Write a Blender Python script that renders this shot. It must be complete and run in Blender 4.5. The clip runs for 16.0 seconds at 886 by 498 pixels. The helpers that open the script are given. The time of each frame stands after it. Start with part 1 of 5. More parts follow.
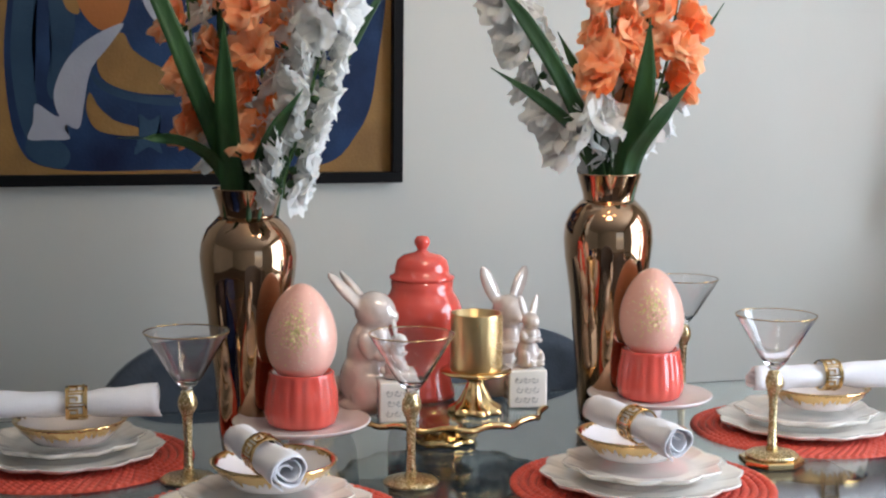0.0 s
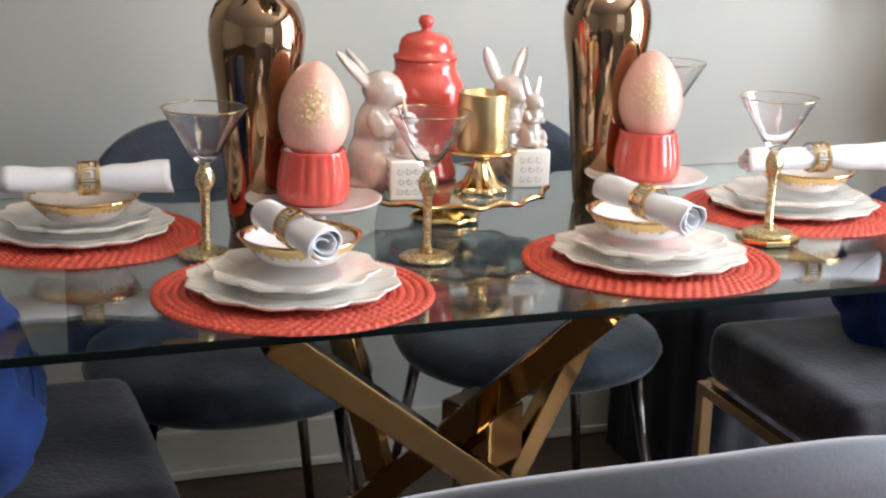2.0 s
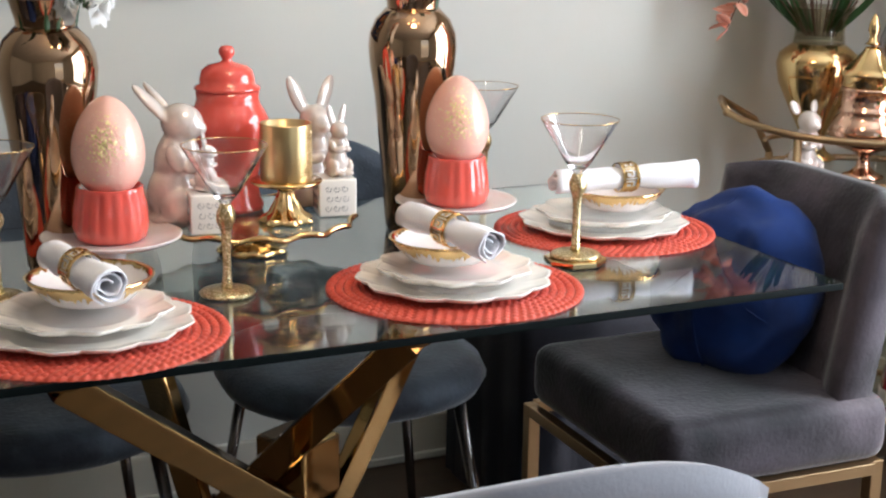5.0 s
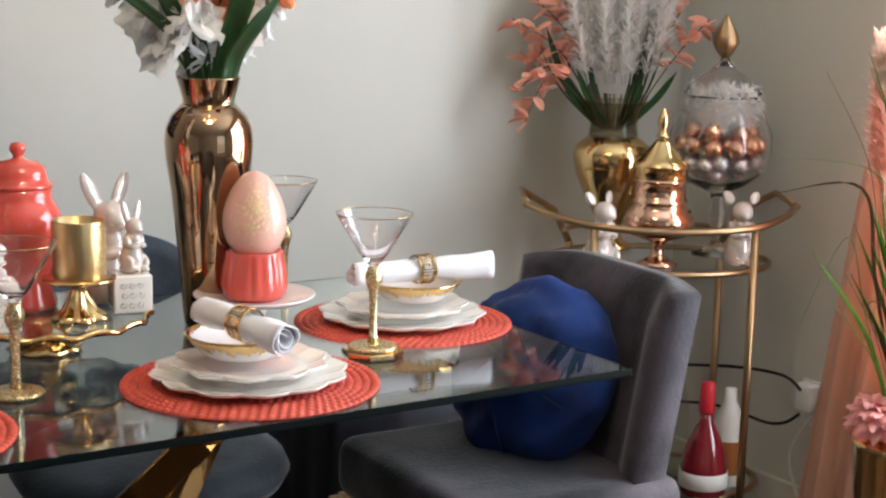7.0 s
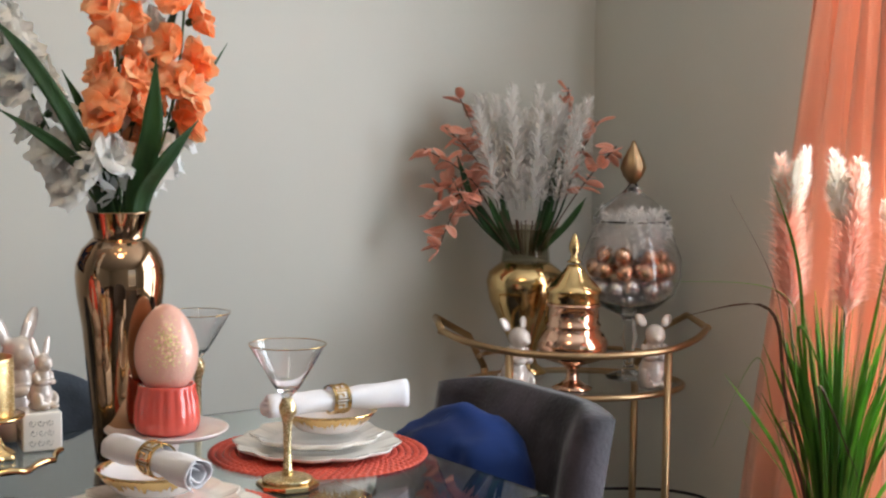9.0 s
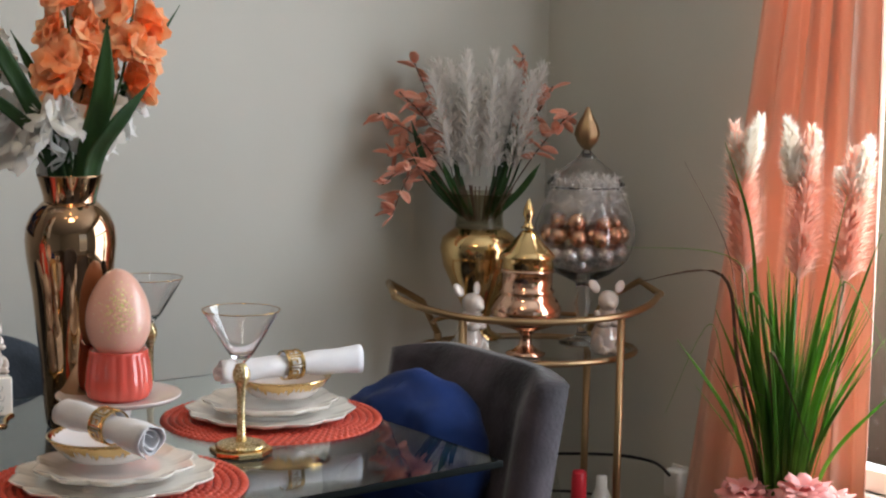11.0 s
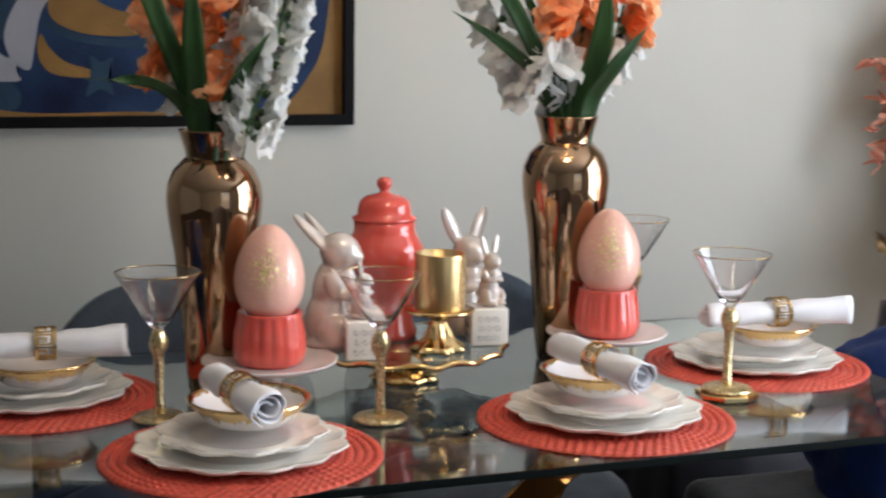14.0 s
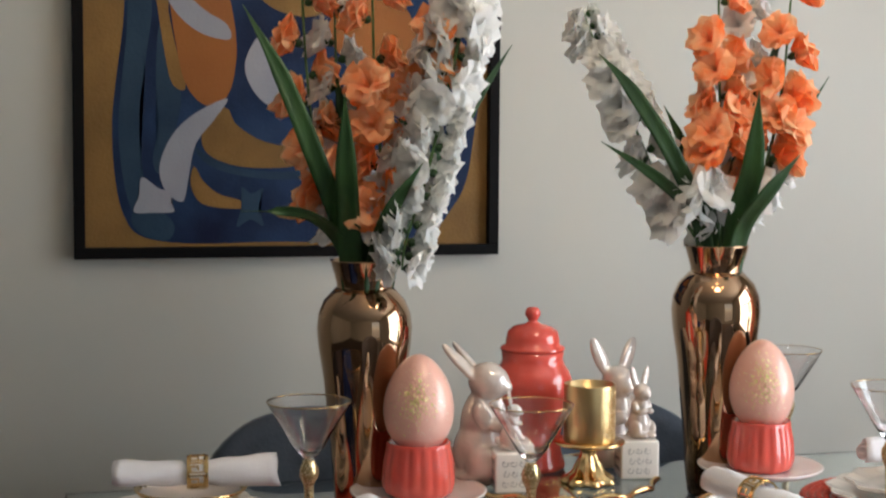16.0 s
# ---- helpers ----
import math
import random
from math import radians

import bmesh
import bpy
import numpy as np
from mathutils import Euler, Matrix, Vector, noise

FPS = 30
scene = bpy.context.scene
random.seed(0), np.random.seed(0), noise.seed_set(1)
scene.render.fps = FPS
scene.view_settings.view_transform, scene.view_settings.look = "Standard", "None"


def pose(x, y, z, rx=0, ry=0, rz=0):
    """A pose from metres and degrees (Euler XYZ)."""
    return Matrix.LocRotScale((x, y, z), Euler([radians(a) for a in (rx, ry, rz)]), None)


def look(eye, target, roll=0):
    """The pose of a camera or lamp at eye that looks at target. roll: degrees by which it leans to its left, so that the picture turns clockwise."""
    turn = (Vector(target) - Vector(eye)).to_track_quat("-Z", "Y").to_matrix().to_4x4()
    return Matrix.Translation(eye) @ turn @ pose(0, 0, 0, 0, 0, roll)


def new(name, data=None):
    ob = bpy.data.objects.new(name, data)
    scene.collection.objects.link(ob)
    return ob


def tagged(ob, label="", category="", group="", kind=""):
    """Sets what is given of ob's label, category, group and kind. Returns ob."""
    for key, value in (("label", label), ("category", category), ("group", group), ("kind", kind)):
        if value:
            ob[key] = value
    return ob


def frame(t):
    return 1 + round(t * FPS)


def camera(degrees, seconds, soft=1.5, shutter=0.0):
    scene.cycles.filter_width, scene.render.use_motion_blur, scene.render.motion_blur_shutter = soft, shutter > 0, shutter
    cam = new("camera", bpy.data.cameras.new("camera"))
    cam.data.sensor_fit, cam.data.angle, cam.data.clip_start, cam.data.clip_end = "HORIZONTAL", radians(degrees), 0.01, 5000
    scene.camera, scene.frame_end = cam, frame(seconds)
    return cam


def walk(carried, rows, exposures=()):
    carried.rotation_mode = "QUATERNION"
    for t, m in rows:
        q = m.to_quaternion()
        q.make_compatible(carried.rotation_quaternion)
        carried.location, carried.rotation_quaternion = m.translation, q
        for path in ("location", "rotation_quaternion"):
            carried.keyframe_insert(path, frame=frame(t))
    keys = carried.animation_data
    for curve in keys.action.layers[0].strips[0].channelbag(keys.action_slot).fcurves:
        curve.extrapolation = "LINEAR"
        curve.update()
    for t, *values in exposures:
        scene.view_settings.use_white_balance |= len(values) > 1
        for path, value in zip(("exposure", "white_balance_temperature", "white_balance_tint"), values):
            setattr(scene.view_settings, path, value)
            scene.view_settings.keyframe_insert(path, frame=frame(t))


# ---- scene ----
cam = camera(33.4, 16.0, soft=2.2, shutter=0.4)
PATH = [
    (0, (-0.5219, -1.9394, 1.3327), (0.0347, -0.0339, 1.0922), 0.41),
    (0.5, (-0.5799, -1.9255, 1.3282), (0.0327, -0.0363, 1.0904), 0.97),
    (1, (-0.6429, -1.9237, 1.3221), (-0.0082, -0.0616, 0.9581), 0.70),
    (1.5, (-0.6869, -1.9209, 1.3169), (-0.0451, -0.0892, 0.8310), 0.82),
    (2, (-0.6929, -1.9100, 1.3145), (-0.0141, -0.0993, 0.8003), 1.67),
    (2.5, (-0.6819, -1.8990, 1.3142), (0.0379, -0.1110, 0.7798), 1.92),
    (3, (-0.6619, -1.8859, 1.3157), (0.0809, -0.1058, 0.7866), 1.44),
    (3.5, (-0.6459, -1.8819, 1.3156), (0.1429, -0.1150, 0.8090), 0.78),
    (3.7, (-0.6389, -1.8849, 1.3157), (0.1679, -0.1178, 0.8141), 0.77),
    (5.8, (-0.5579, -1.9534, 1.3312), (0.3088, -0.2098, 0.8735), 0.86),
    (6, (-0.5559, -1.9574, 1.3313), (0.3478, -0.2271, 0.8932), 0.99),
    (6.5, (-0.5549, -1.9624, 1.3335), (0.4368, -0.2669, 0.9567), 0.97),
    (7, (-0.5539, -1.9652, 1.3366), (0.4967, -0.3023, 0.9750), 1.33),
    (7.5, (-0.5519, -1.9672, 1.3387), (0.5257, -0.3102, 1.0353), 1.15),
    (8, (-0.5529, -1.9711, 1.3408), (0.5527, -0.3232, 1.0928), 0.77),
    (8.5, (-0.5539, -1.9741, 1.3419), (0.5656, -0.3296, 1.1361), 0.58),
    (9, (-0.5509, -1.9781, 1.3411), (0.6016, -0.3551, 1.1510), 0.61),
    (9.2, (-0.5489, -1.9791, 1.3411), (0.6186, -0.3674, 1.1445), 0.63),
    (11.3, (-0.5509, -1.9651, 1.3396), (0.6526, -0.3884, 1.0872), 1.17),
    (11.5, (-0.5549, -1.9672, 1.3387), (0.6347, -0.3791, 1.0678), 1.15),
    (12, (-0.5679, -1.9732, 1.3379), (0.5457, -0.3351, 1.0662), 1.28),
    (12.5, (-0.5769, -1.9713, 1.3358), (0.4257, -0.2646, 1.0506), 1.37),
    (13, (-0.5839, -1.9643, 1.3336), (0.3217, -0.2062, 1.0305), 1.37),
    (13.5, (-0.5919, -1.9564, 1.3313), (0.2007, -0.1476, 1.0173), 1.16),
    (14, (-0.6049, -1.9514, 1.3311), (0.0588, -0.0906, 1.0172), 0.72),
    (14.5, (-0.6179, -1.9414, 1.3307), (-0.0642, -0.0467, 1.0106), 0.61),
    (15, (-0.6259, -1.9353, 1.3345), (-0.1502, -0.0145, 1.0434), 0.13),
    (15.5, (-0.6289, -1.9363, 1.3345), (-0.1243, -0.0129, 1.1174), 0.25),
    (16, (-0.6319, -1.9373, 1.3346), (-0.1313, -0.0063, 1.1902), 0.25),
]
EXPOSURE = [(0, 0.05, 5750, 10), (1.0, -0.05, 5850, 10), (1.5, 0.5, 5950, 10), (3.5, 0.58, 6000, 10), (6, 0.3, 6000, 10), (7, 0.25, 6100, 10), (8, 0.05, 6150, 10), (9, -0.15, 6200, 10), (11.3, -0.48, 6200, 10), (12.0, -0.17, 5950, 10), (14, 0.0, 6000, 10), (16, -0.14, 6250, 10)]
walk(cam, [(t, look(eye, target, roll)) for t, eye, target, roll in PATH], EXPOSURE)

# ---- light ----
world = bpy.data.worlds.new("world")
scene.world = world
world.use_nodes = True
wn = world.node_tree.nodes
sky = wn.new("ShaderNodeTexSky")
sky.sky_type, sky.sun_disc, sky.sun_elevation, sky.sun_rotation = "NISHITA", False, radians(48), radians(50)
wn["Background"].inputs["Strength"].default_value = 0.1
world.node_tree.links.new(sky.outputs[0], wn["Background"].inputs["Color"])


def area_lamp(name, eye, target, sx, sy, power, colour):
    d = bpy.data.lights.new(name, "AREA")
    d.shape, d.size, d.size_y, d.energy, d.color = "RECTANGLE", sx, sy, power, colour
    ob = new(name, d)
    ob.matrix_world = look(eye, target)
    return ob


area_lamp("window_daylight", (2.19, -0.71, 1.325), (0, -0.71, 1.325), 1.98, 1.73, 106, (0.93, 0.97, 1.0))
# invented soft fill from behind the camera, lifts the fronts of things
area_lamp("south_fill", (1.1, -4.32, 1.25), (1.1, 0, 1.2), 1.6, 2.0, 5, (0.95, 0.98, 1.0))
bulb_light = bpy.data.lights.new("chandelier_light", "POINT")
bulb_light.energy, bulb_light.color, bulb_light.shadow_soft_size = 11, (1.0, 0.80, 0.56), 0.12
new("chandelier_light", bulb_light).location = (0.15, -0.45, 2.02)
sun_data = bpy.data.lights.new("sun", "SUN")
sun_data.energy, sun_data.angle, sun_data.color = 5.0, radians(3), (1.0, 0.95, 0.88)
sun = new("sun", sun_data)
sun.matrix_world = look((2.50, -0.42, 0.725), (2.0, 0.0, 0.0))


# ---- materials ----
def material(name, colour, rough=0.5, metal=0.0, second=None, scale=8.0, bump=0.0, bscale=60.0, trans=0.0, ior=1.45, coat=0.0,
             sheen=0.0, spread=0.5, per_object=0.0, rough_var=0.08, detail=6.0, stretch=(1, 1, 1), flake=0.0, fscale=400.0, flake_colour=(1, 0.85, 0.35), through_light=0.0):
    m = bpy.data.materials.new(name)
    m.use_nodes = True
    nt = m.node_tree
    N, L = nt.nodes, nt.links
    p = N["Principled BSDF"]
    tc = N.new("ShaderNodeTexCoord")
    mp = N.new("ShaderNodeMapping")
    mp.inputs["Scale"].default_value = stretch
    L.new(tc.outputs["Object"], mp.inputs["Vector"])
    n1 = N.new("ShaderNodeTexNoise")
    n1.inputs["Scale"].default_value, n1.inputs["Detail"].default_value = scale, detail
    L.new(mp.outputs[0], n1.inputs["Vector"])
    n2 = N.new("ShaderNodeTexNoise")
    n2.inputs["Scale"].default_value, n2.inputs["Detail"].default_value = bscale, 4.0
    L.new(mp.outputs[0], n2.inputs["Vector"])
    ramp = N.new("ShaderNodeValToRGB")
    ramp.color_ramp.elements[0].position, ramp.color_ramp.elements[1].position = 0.5 - spread / 2, 0.5 + spread / 2
    b = second or tuple(c * 0.86 for c in colour)
    ramp.color_ramp.elements[0].color, ramp.color_ramp.elements[1].color = (*b, 1), (*colour, 1)
    L.new(n1.outputs["Fac"], ramp.inputs["Fac"])
    out = ramp.outputs["Color"]
    if per_object:
        info = N.new("ShaderNodeObjectInfo")
        hsv = N.new("ShaderNodeHueSaturation")
        mr = N.new("ShaderNodeMapRange")
        mr.inputs["To Min"].default_value, mr.inputs["To Max"].default_value = 1 - per_object, 1 + per_object
        L.new(info.outputs["Random"], mr.inputs["Value"])
        L.new(mr.outputs[0], hsv.inputs["Value"])
        L.new(out, hsv.inputs["Color"])
        out = hsv.outputs["Color"]
    if flake:
        vor = N.new("ShaderNodeTexVoronoi")
        vor.inputs["Scale"].default_value = fscale
        L.new(tc.outputs["Object"], vor.inputs["Vector"])
        sep = N.new("ShaderNodeSeparateColor")
        L.new(vor.outputs["Color"], sep.inputs[0])
        gt = N.new("ShaderNodeMath")
        gt.operation = "GREATER_THAN"
        gt.inputs[1].default_value = 1 - flake
        L.new(sep.outputs[0], gt.inputs[0])
        mx = N.new("ShaderNodeMix")
        mx.data_type = "RGBA"
        L.new(gt.outputs[0], mx.inputs["Factor"])
        L.new(out, mx.inputs["A"])
        mx.inputs["B"].default_value = (*flake_colour, 1)
        out = mx.outputs["Result"]
        bp = N.new("ShaderNodeBump")
        bp.inputs["Strength"].default_value, bp.inputs["Distance"].default_value = 0.9, 0.002
        L.new(sep.outputs[1], bp.inputs["Height"])
        if metal < 0.5:
            L.new(gt.outputs[0], p.inputs["Metallic"])
        L.new(bp.outputs[0], p.inputs["Normal"])
    L.new(out, p.inputs["Base Color"])
    mr2 = N.new("ShaderNodeMapRange")
    mr2.inputs["To Min"].default_value, mr2.inputs["To Max"].default_value = max(rough - rough_var, 0), min(rough + rough_var, 1)
    L.new(n2.outputs["Fac"], mr2.inputs["Value"])
    L.new(mr2.outputs[0], p.inputs["Roughness"])
    if not (flake and metal < 0.5):
        p.inputs["Metallic"].default_value = metal
    p.inputs["Transmission Weight"].default_value = trans
    p.inputs["IOR"].default_value = ior
    p.inputs["Coat Weight"].default_value = coat
    p.inputs["Coat Roughness"].default_value = 0.06
    p.inputs["Sheen Weight"].default_value = sheen
    p.inputs["Sheen Roughness"].default_value = 0.35
    if bump and not flake:
        bp = N.new("ShaderNodeBump")
        bp.inputs["Strength"].default_value, bp.inputs["Distance"].default_value = bump, 0.004
        L.new(n2.outputs["Fac"], bp.inputs["Height"])
        L.new(bp.outputs[0], p.inputs["Normal"])
    if through_light:
        tl, mxs = N.new("ShaderNodeBsdfTranslucent"), N.new("ShaderNodeMixShader")
        L.new(out, tl.inputs["Color"])
        mxs.inputs[0].default_value = through_light
        L.new(p.outputs[0], mxs.inputs[1])
        L.new(tl.outputs[0], mxs.inputs[2])
        L.new(mxs.outputs[0], N["Material Output"].inputs["Surface"])
    return m


def clear_glass(name, colour, rough=0.0):
    m = bpy.data.materials.new(name)
    m.use_nodes = True
    p = m.node_tree.nodes["Principled BSDF"]
    n = m.node_tree.nodes.new("ShaderNodeTexNoise")
    n.inputs["Scale"].default_value = 3.0
    mr = m.node_tree.nodes.new("ShaderNodeMapRange")
    mr.inputs["To Min"].default_value, mr.inputs["To Max"].default_value = rough, rough + 0.004
    m.node_tree.links.new(n.outputs["Fac"], mr.inputs["Value"])
    m.node_tree.links.new(mr.outputs[0], p.inputs["Roughness"])
    p.inputs["Base Color"].default_value = (*colour, 1)
    p.inputs["Transmission Weight"].default_value = 1.0
    p.inputs["IOR"].default_value = 1.47
    return m


def thin_glass(name, tint, gloss=1.0, sheen=0.3):
    """A thin glass wall: clear, with a mirror sheen that grows at grazing angles."""
    m = bpy.data.materials.new(name)
    m.use_nodes = True
    nt = m.node_tree
    nt.nodes.remove(nt.nodes["Principled BSDF"])
    tr, gl, mx, fr = (nt.nodes.new(k) for k in ("ShaderNodeBsdfTransparent", "ShaderNodeBsdfGlossy", "ShaderNodeMixShader", "ShaderNodeLayerWeight"))
    pw = nt.nodes.new("ShaderNodeMath")
    pw.operation, pw.inputs[1].default_value = "POWER", 4.0
    sc = nt.nodes.new("ShaderNodeMath")
    sc.operation, sc.inputs[1].default_value, sc.inputs[2].default_value = "MULTIPLY_ADD", sheen, 0.015
    tr.inputs["Color"].default_value = (*tint, 1)
    gl.inputs["Color"].default_value = (gloss, gloss, gloss, 1)
    gl.inputs["Roughness"].default_value = 0.02
    fr.inputs["Blend"].default_value = 0.5
    nt.links.new(fr.outputs["Facing"], pw.inputs[0])
    nt.links.new(pw.outputs[0], sc.inputs[0])
    nt.links.new(sc.outputs[0], mx.inputs[0])
    nt.links.new(tr.outputs[0], mx.inputs[1])
    nt.links.new(gl.outputs[0], mx.inputs[2])
    nt.links.new(mx.outputs[0], nt.nodes["Material Output"].inputs["Surface"])
    return m


def glowing(name, colour, strength):
    m = bpy.data.materials.new(name)
    m.use_nodes = True
    p = m.node_tree.nodes["Principled BSDF"]
    p.inputs["Base Color"].default_value = (*colour, 1)
    p.inputs["Emission Color"].default_value = (*colour, 1)
    p.inputs["Emission Strength"].default_value = strength
    return m


WALL = material("wall_paint", (0.61, 0.60, 0.54), 0.52, second=(0.55, 0.54, 0.485), scale=1.9, bump=0.22, bscale=14, spread=0.6, stretch=(1, 1, 0.5))
CEIL = material("ceiling_paint", (0.78, 0.77, 0.74), 0.8, scale=2, bump=0.1)
TRIM = material("trim_paint", (0.68, 0.65, 0.55), 0.35, scale=5)
FLOORM = material("floor_boards", (0.085, 0.052, 0.030), 0.4, second=(0.045, 0.028, 0.017), scale=5, stretch=(1, 9, 1), bump=0.15)
CURTAIN = material("peach_satin", (0.86, 0.54, 0.40), 0.45, second=(0.80, 0.46, 0.33), scale=3, bump=0.12, bscale=220, sheen=0.3, through_light=0.27)
TABLE_GLASS = clear_glass("table_glass", (0.80, 0.88, 0.87), 0.0)
EDGE_GLASS = material("glass_edge", (0.002, 0.005, 0.005), 0.6, scale=20)
EDGE_GLASS.node_tree.nodes["Principled BSDF"].inputs["Specular IOR Level"].default_value = 0.12
WINE_GLASS = clear_glass("drinking_glass", (0.96, 0.95, 0.96), 0.0)
THIN = thin_glass("thin_clear_glass", (0.95, 0.96, 0.95), 1.0, 0.32)
SMOKE_THIN = thin_glass("smoked_glass", (0.78, 0.77, 0.70))
PANE = thin_glass("pane_glass", (0.98, 0.99, 0.99))
GOLD = material("polished_gold", (0.80, 0.58, 0.28), 0.13, 1.0, second=(0.68, 0.46, 0.20), scale=14, bump=0.05, bscale=30)
LEG_GOLD = material("polished_gold_tube", (0.40, 0.25, 0.095), 0.05, 1.0, second=(0.40, 0.24, 0.10), scale=6, bump=0.03, bscale=20)
ROSE_GOLD = material("rose_gold", (0.80, 0.52, 0.38), 0.13, 1.0, second=(0.70, 0.43, 0.30), scale=14, bump=0.04, bscale=30)
CUP_GOLD = material("brushed_gold", (0.66, 0.49, 0.25), 0.33, 1.0, second=(0.56, 0.40, 0.19), scale=20, rough_var=0.05)
BRASS = material("antique_brass", (0.46, 0.32, 0.18), 0.34, 1.0, second=(0.40, 0.27, 0.145), scale=9, rough_var=0.04)
GLITTER = material("gold_glitter", (0.74, 0.57, 0.29), 0.3, 1.0, second=(0.34, 0.24, 0.10), scale=260, flake=0.3, fscale=520, flake_colour=(0.98, 0.86, 0.55))
VASE_GOLD = material("mercury_bronze", (0.48, 0.315, 0.20), 0.05, 1.0, second=(0.38, 0.24, 0.14), scale=7, bump=0.035, bscale=9, rough_var=0.03)
CORAL = material("coral_glaze", (0.74, 0.105, 0.075), 0.16, coat=0.7, second=(0.66, 0.08, 0.058), scale=12, bump=0.03, bscale=30)
EGG = material("pearl_peach_egg", (0.93, 0.56, 0.45), 0.3, second=(0.90, 0.48, 0.38), scale=9, coat=0.5, flake=0.010, fscale=620, flake_colour=(1.0, 0.90, 0.74))
BUNNY = material("pearl_white_glaze", (0.78, 0.69, 0.62), 0.12, coat=1.0, second=(0.54, 0.47, 0.43), scale=30, bump=0.3, bscale=70, spread=0.5)
BUNNY.node_tree.nodes["Principled BSDF"].inputs["Metallic"].default_value = 0.15
CERAMIC = material("cream_ceramic", (0.88, 0.85, 0.80), 0.14, coat=0.6, second=(0.83, 0.79, 0.72), scale=9, bump=0.06, bscale=25)
WHITE_CER = material("white_ceramic", (0.86, 0.79, 0.76), 0.18, coat=0.4, scale=9)
MAT_RED = material("coral_straw", (0.70, 0.105, 0.06), 0.5, second=(0.52, 0.06, 0.035), scale=60, bump=0.3, bscale=300, sheen=0.1)
LINEN = material("white_linen", (0.86, 0.85, 0.87), 0.85, second=(0.78, 0.77, 0.80), scale=16, bump=0.35, bscale=420)
# grey and blue velvet: crushed-nap sheen patches are painted in as two-tone mottling
VELVET_GREY = material("grey_velvet", (0.068, 0.055, 0.068), 0.75, second=(0.010, 0.008, 0.011), scale=5.5, bump=0.35, bscale=120, sheen=0.38, spread=0.2, detail=9)
VELVET_BLUE = material("slate_blue_velvet", (0.058, 0.072, 0.092), 0.75, second=(0.012, 0.015, 0.023), scale=6, bump=0.35, bscale=120, sheen=0.4, spread=0.2, detail=9)
VELVET_PALE = material("pale_grey_velvet", (0.19, 0.19, 0.215), 0.8, second=(0.14, 0.14, 0.16), scale=5, bump=0.15, bscale=160, sheen=0.4, spread=0.5)
DENIM = material("blue_denim", (0.004, 0.036, 0.20), 0.8, second=(0.0015, 0.012, 0.075), scale=9, bump=0.45, bscale=500, sheen=0.08, spread=0.4)
BLACK_CLOTH = material("black_cloth", (0.008, 0.008, 0.014), 0.9, scale=15, bump=0.3, bscale=300)
CHROME = material("dark_chrome", (0.20, 0.18, 0.17), 0.22, 1.0, scale=10)
LEAF = material("silk_leaf", (0.042, 0.105, 0.030), 0.36, second=(0.018, 0.052, 0.017), scale=10, stretch=(6, 6, 1), bump=0.2, bscale=90, per_object=0.25, through_light=0.12)
STEM = material("silk_stem", (0.07, 0.15, 0.04), 0.5, scale=20)
ORANGE_P = material("orange_petal", (1.0, 0.29, 0.07), 0.55, second=(1.0, 0.68, 0.40), scale=20, bump=0.15, bscale=120, per_object=0.08, sheen=0.2, through_light=0.4, spread=0.28)
WHITE_P = material("white_petal", (0.93, 0.92, 0.90), 0.6, second=(0.86, 0.87, 0.85), scale=30, bump=0.15, bscale=120, per_object=0.04, sheen=0.2, through_light=0.4)
PINK_P = material("coral_petal", (0.82, 0.33, 0.22), 0.6, second=(0.86, 0.50, 0.37), scale=30, bump=0.15, per_object=0.12, sheen=0.2, through_light=0.25)
FEATHER = material("white_feather", (0.93, 0.90, 0.87), 0.8, second=(0.88, 0.85, 0.81), scale=30, per_object=0.04, through_light=0.45)
PLUME = material("coral_plume", (0.96, 0.60, 0.47), 0.8, second=(0.96, 0.72, 0.60), scale=22, per_object=0.06, through_light=0.6)
PLUME_TIP = material("cream_plume_tip", (0.96, 0.92, 0.84), 0.8, second=(0.94, 0.88, 0.80), scale=22, through_light=0.6)
GRASS = material("grass_blade", (0.22, 0.44, 0.07), 0.40, second=(0.10, 0.26, 0.04), scale=14, per_object=0.45, through_light=0.5)
DRY = material("brown_blade", (0.12, 0.065, 0.04), 0.55, scale=14)
FRAME_BLACK = material("black_frame", (0.006, 0.0055, 0.006), 0.55, scale=12, bump=0.05)
CANVAS = material("ochre_canvas", (0.33, 0.185, 0.055), 0.5, second=(0.15, 0.082, 0.028), scale=6, detail=11, bump=0.35, bscale=160, spread=0.6)
P_BLUE = material("deep_blue_paint", (0.004, 0.008, 0.036), 0.6, second=(0.020, 0.050, 0.125), scale=6, detail=11, bump=0.25, bscale=140, spread=0.45)
P_TEAL = material("teal_paint", (0.035, 0.075, 0.12), 0.6, second=(0.008, 0.022, 0.06), scale=6, detail=11, bump=0.2, bscale=140, spread=0.7)
P_GREY = material("grey_white_paint", (0.40, 0.40, 0.44), 0.6, second=(0.24, 0.26, 0.32), scale=6, detail=11, bump=0.2, bscale=140, spread=0.7)
P_RUST = material("rust_paint", (0.36, 0.135, 0.035), 0.45, second=(0.28, 0.10, 0.03), scale=6, detail=11, bump=0.2, bscale=140)
FRAME_BLACK.node_tree.nodes["Principled BSDF"].inputs["Specular IOR Level"].default_value = 0.12
for m_ in (P_BLUE, P_TEAL, P_GREY, P_RUST, CANVAS):
    m_.node_tree.nodes["Principled BSDF"].inputs["Specular IOR Level"].default_value = 0.25
DAHLIA = material("pink_coral_petal", (0.93, 0.36, 0.34), 0.6, second=(0.94, 0.52, 0.48), scale=30, bump=0.15, per_object=0.10, sheen=0.2, through_light=0.3)
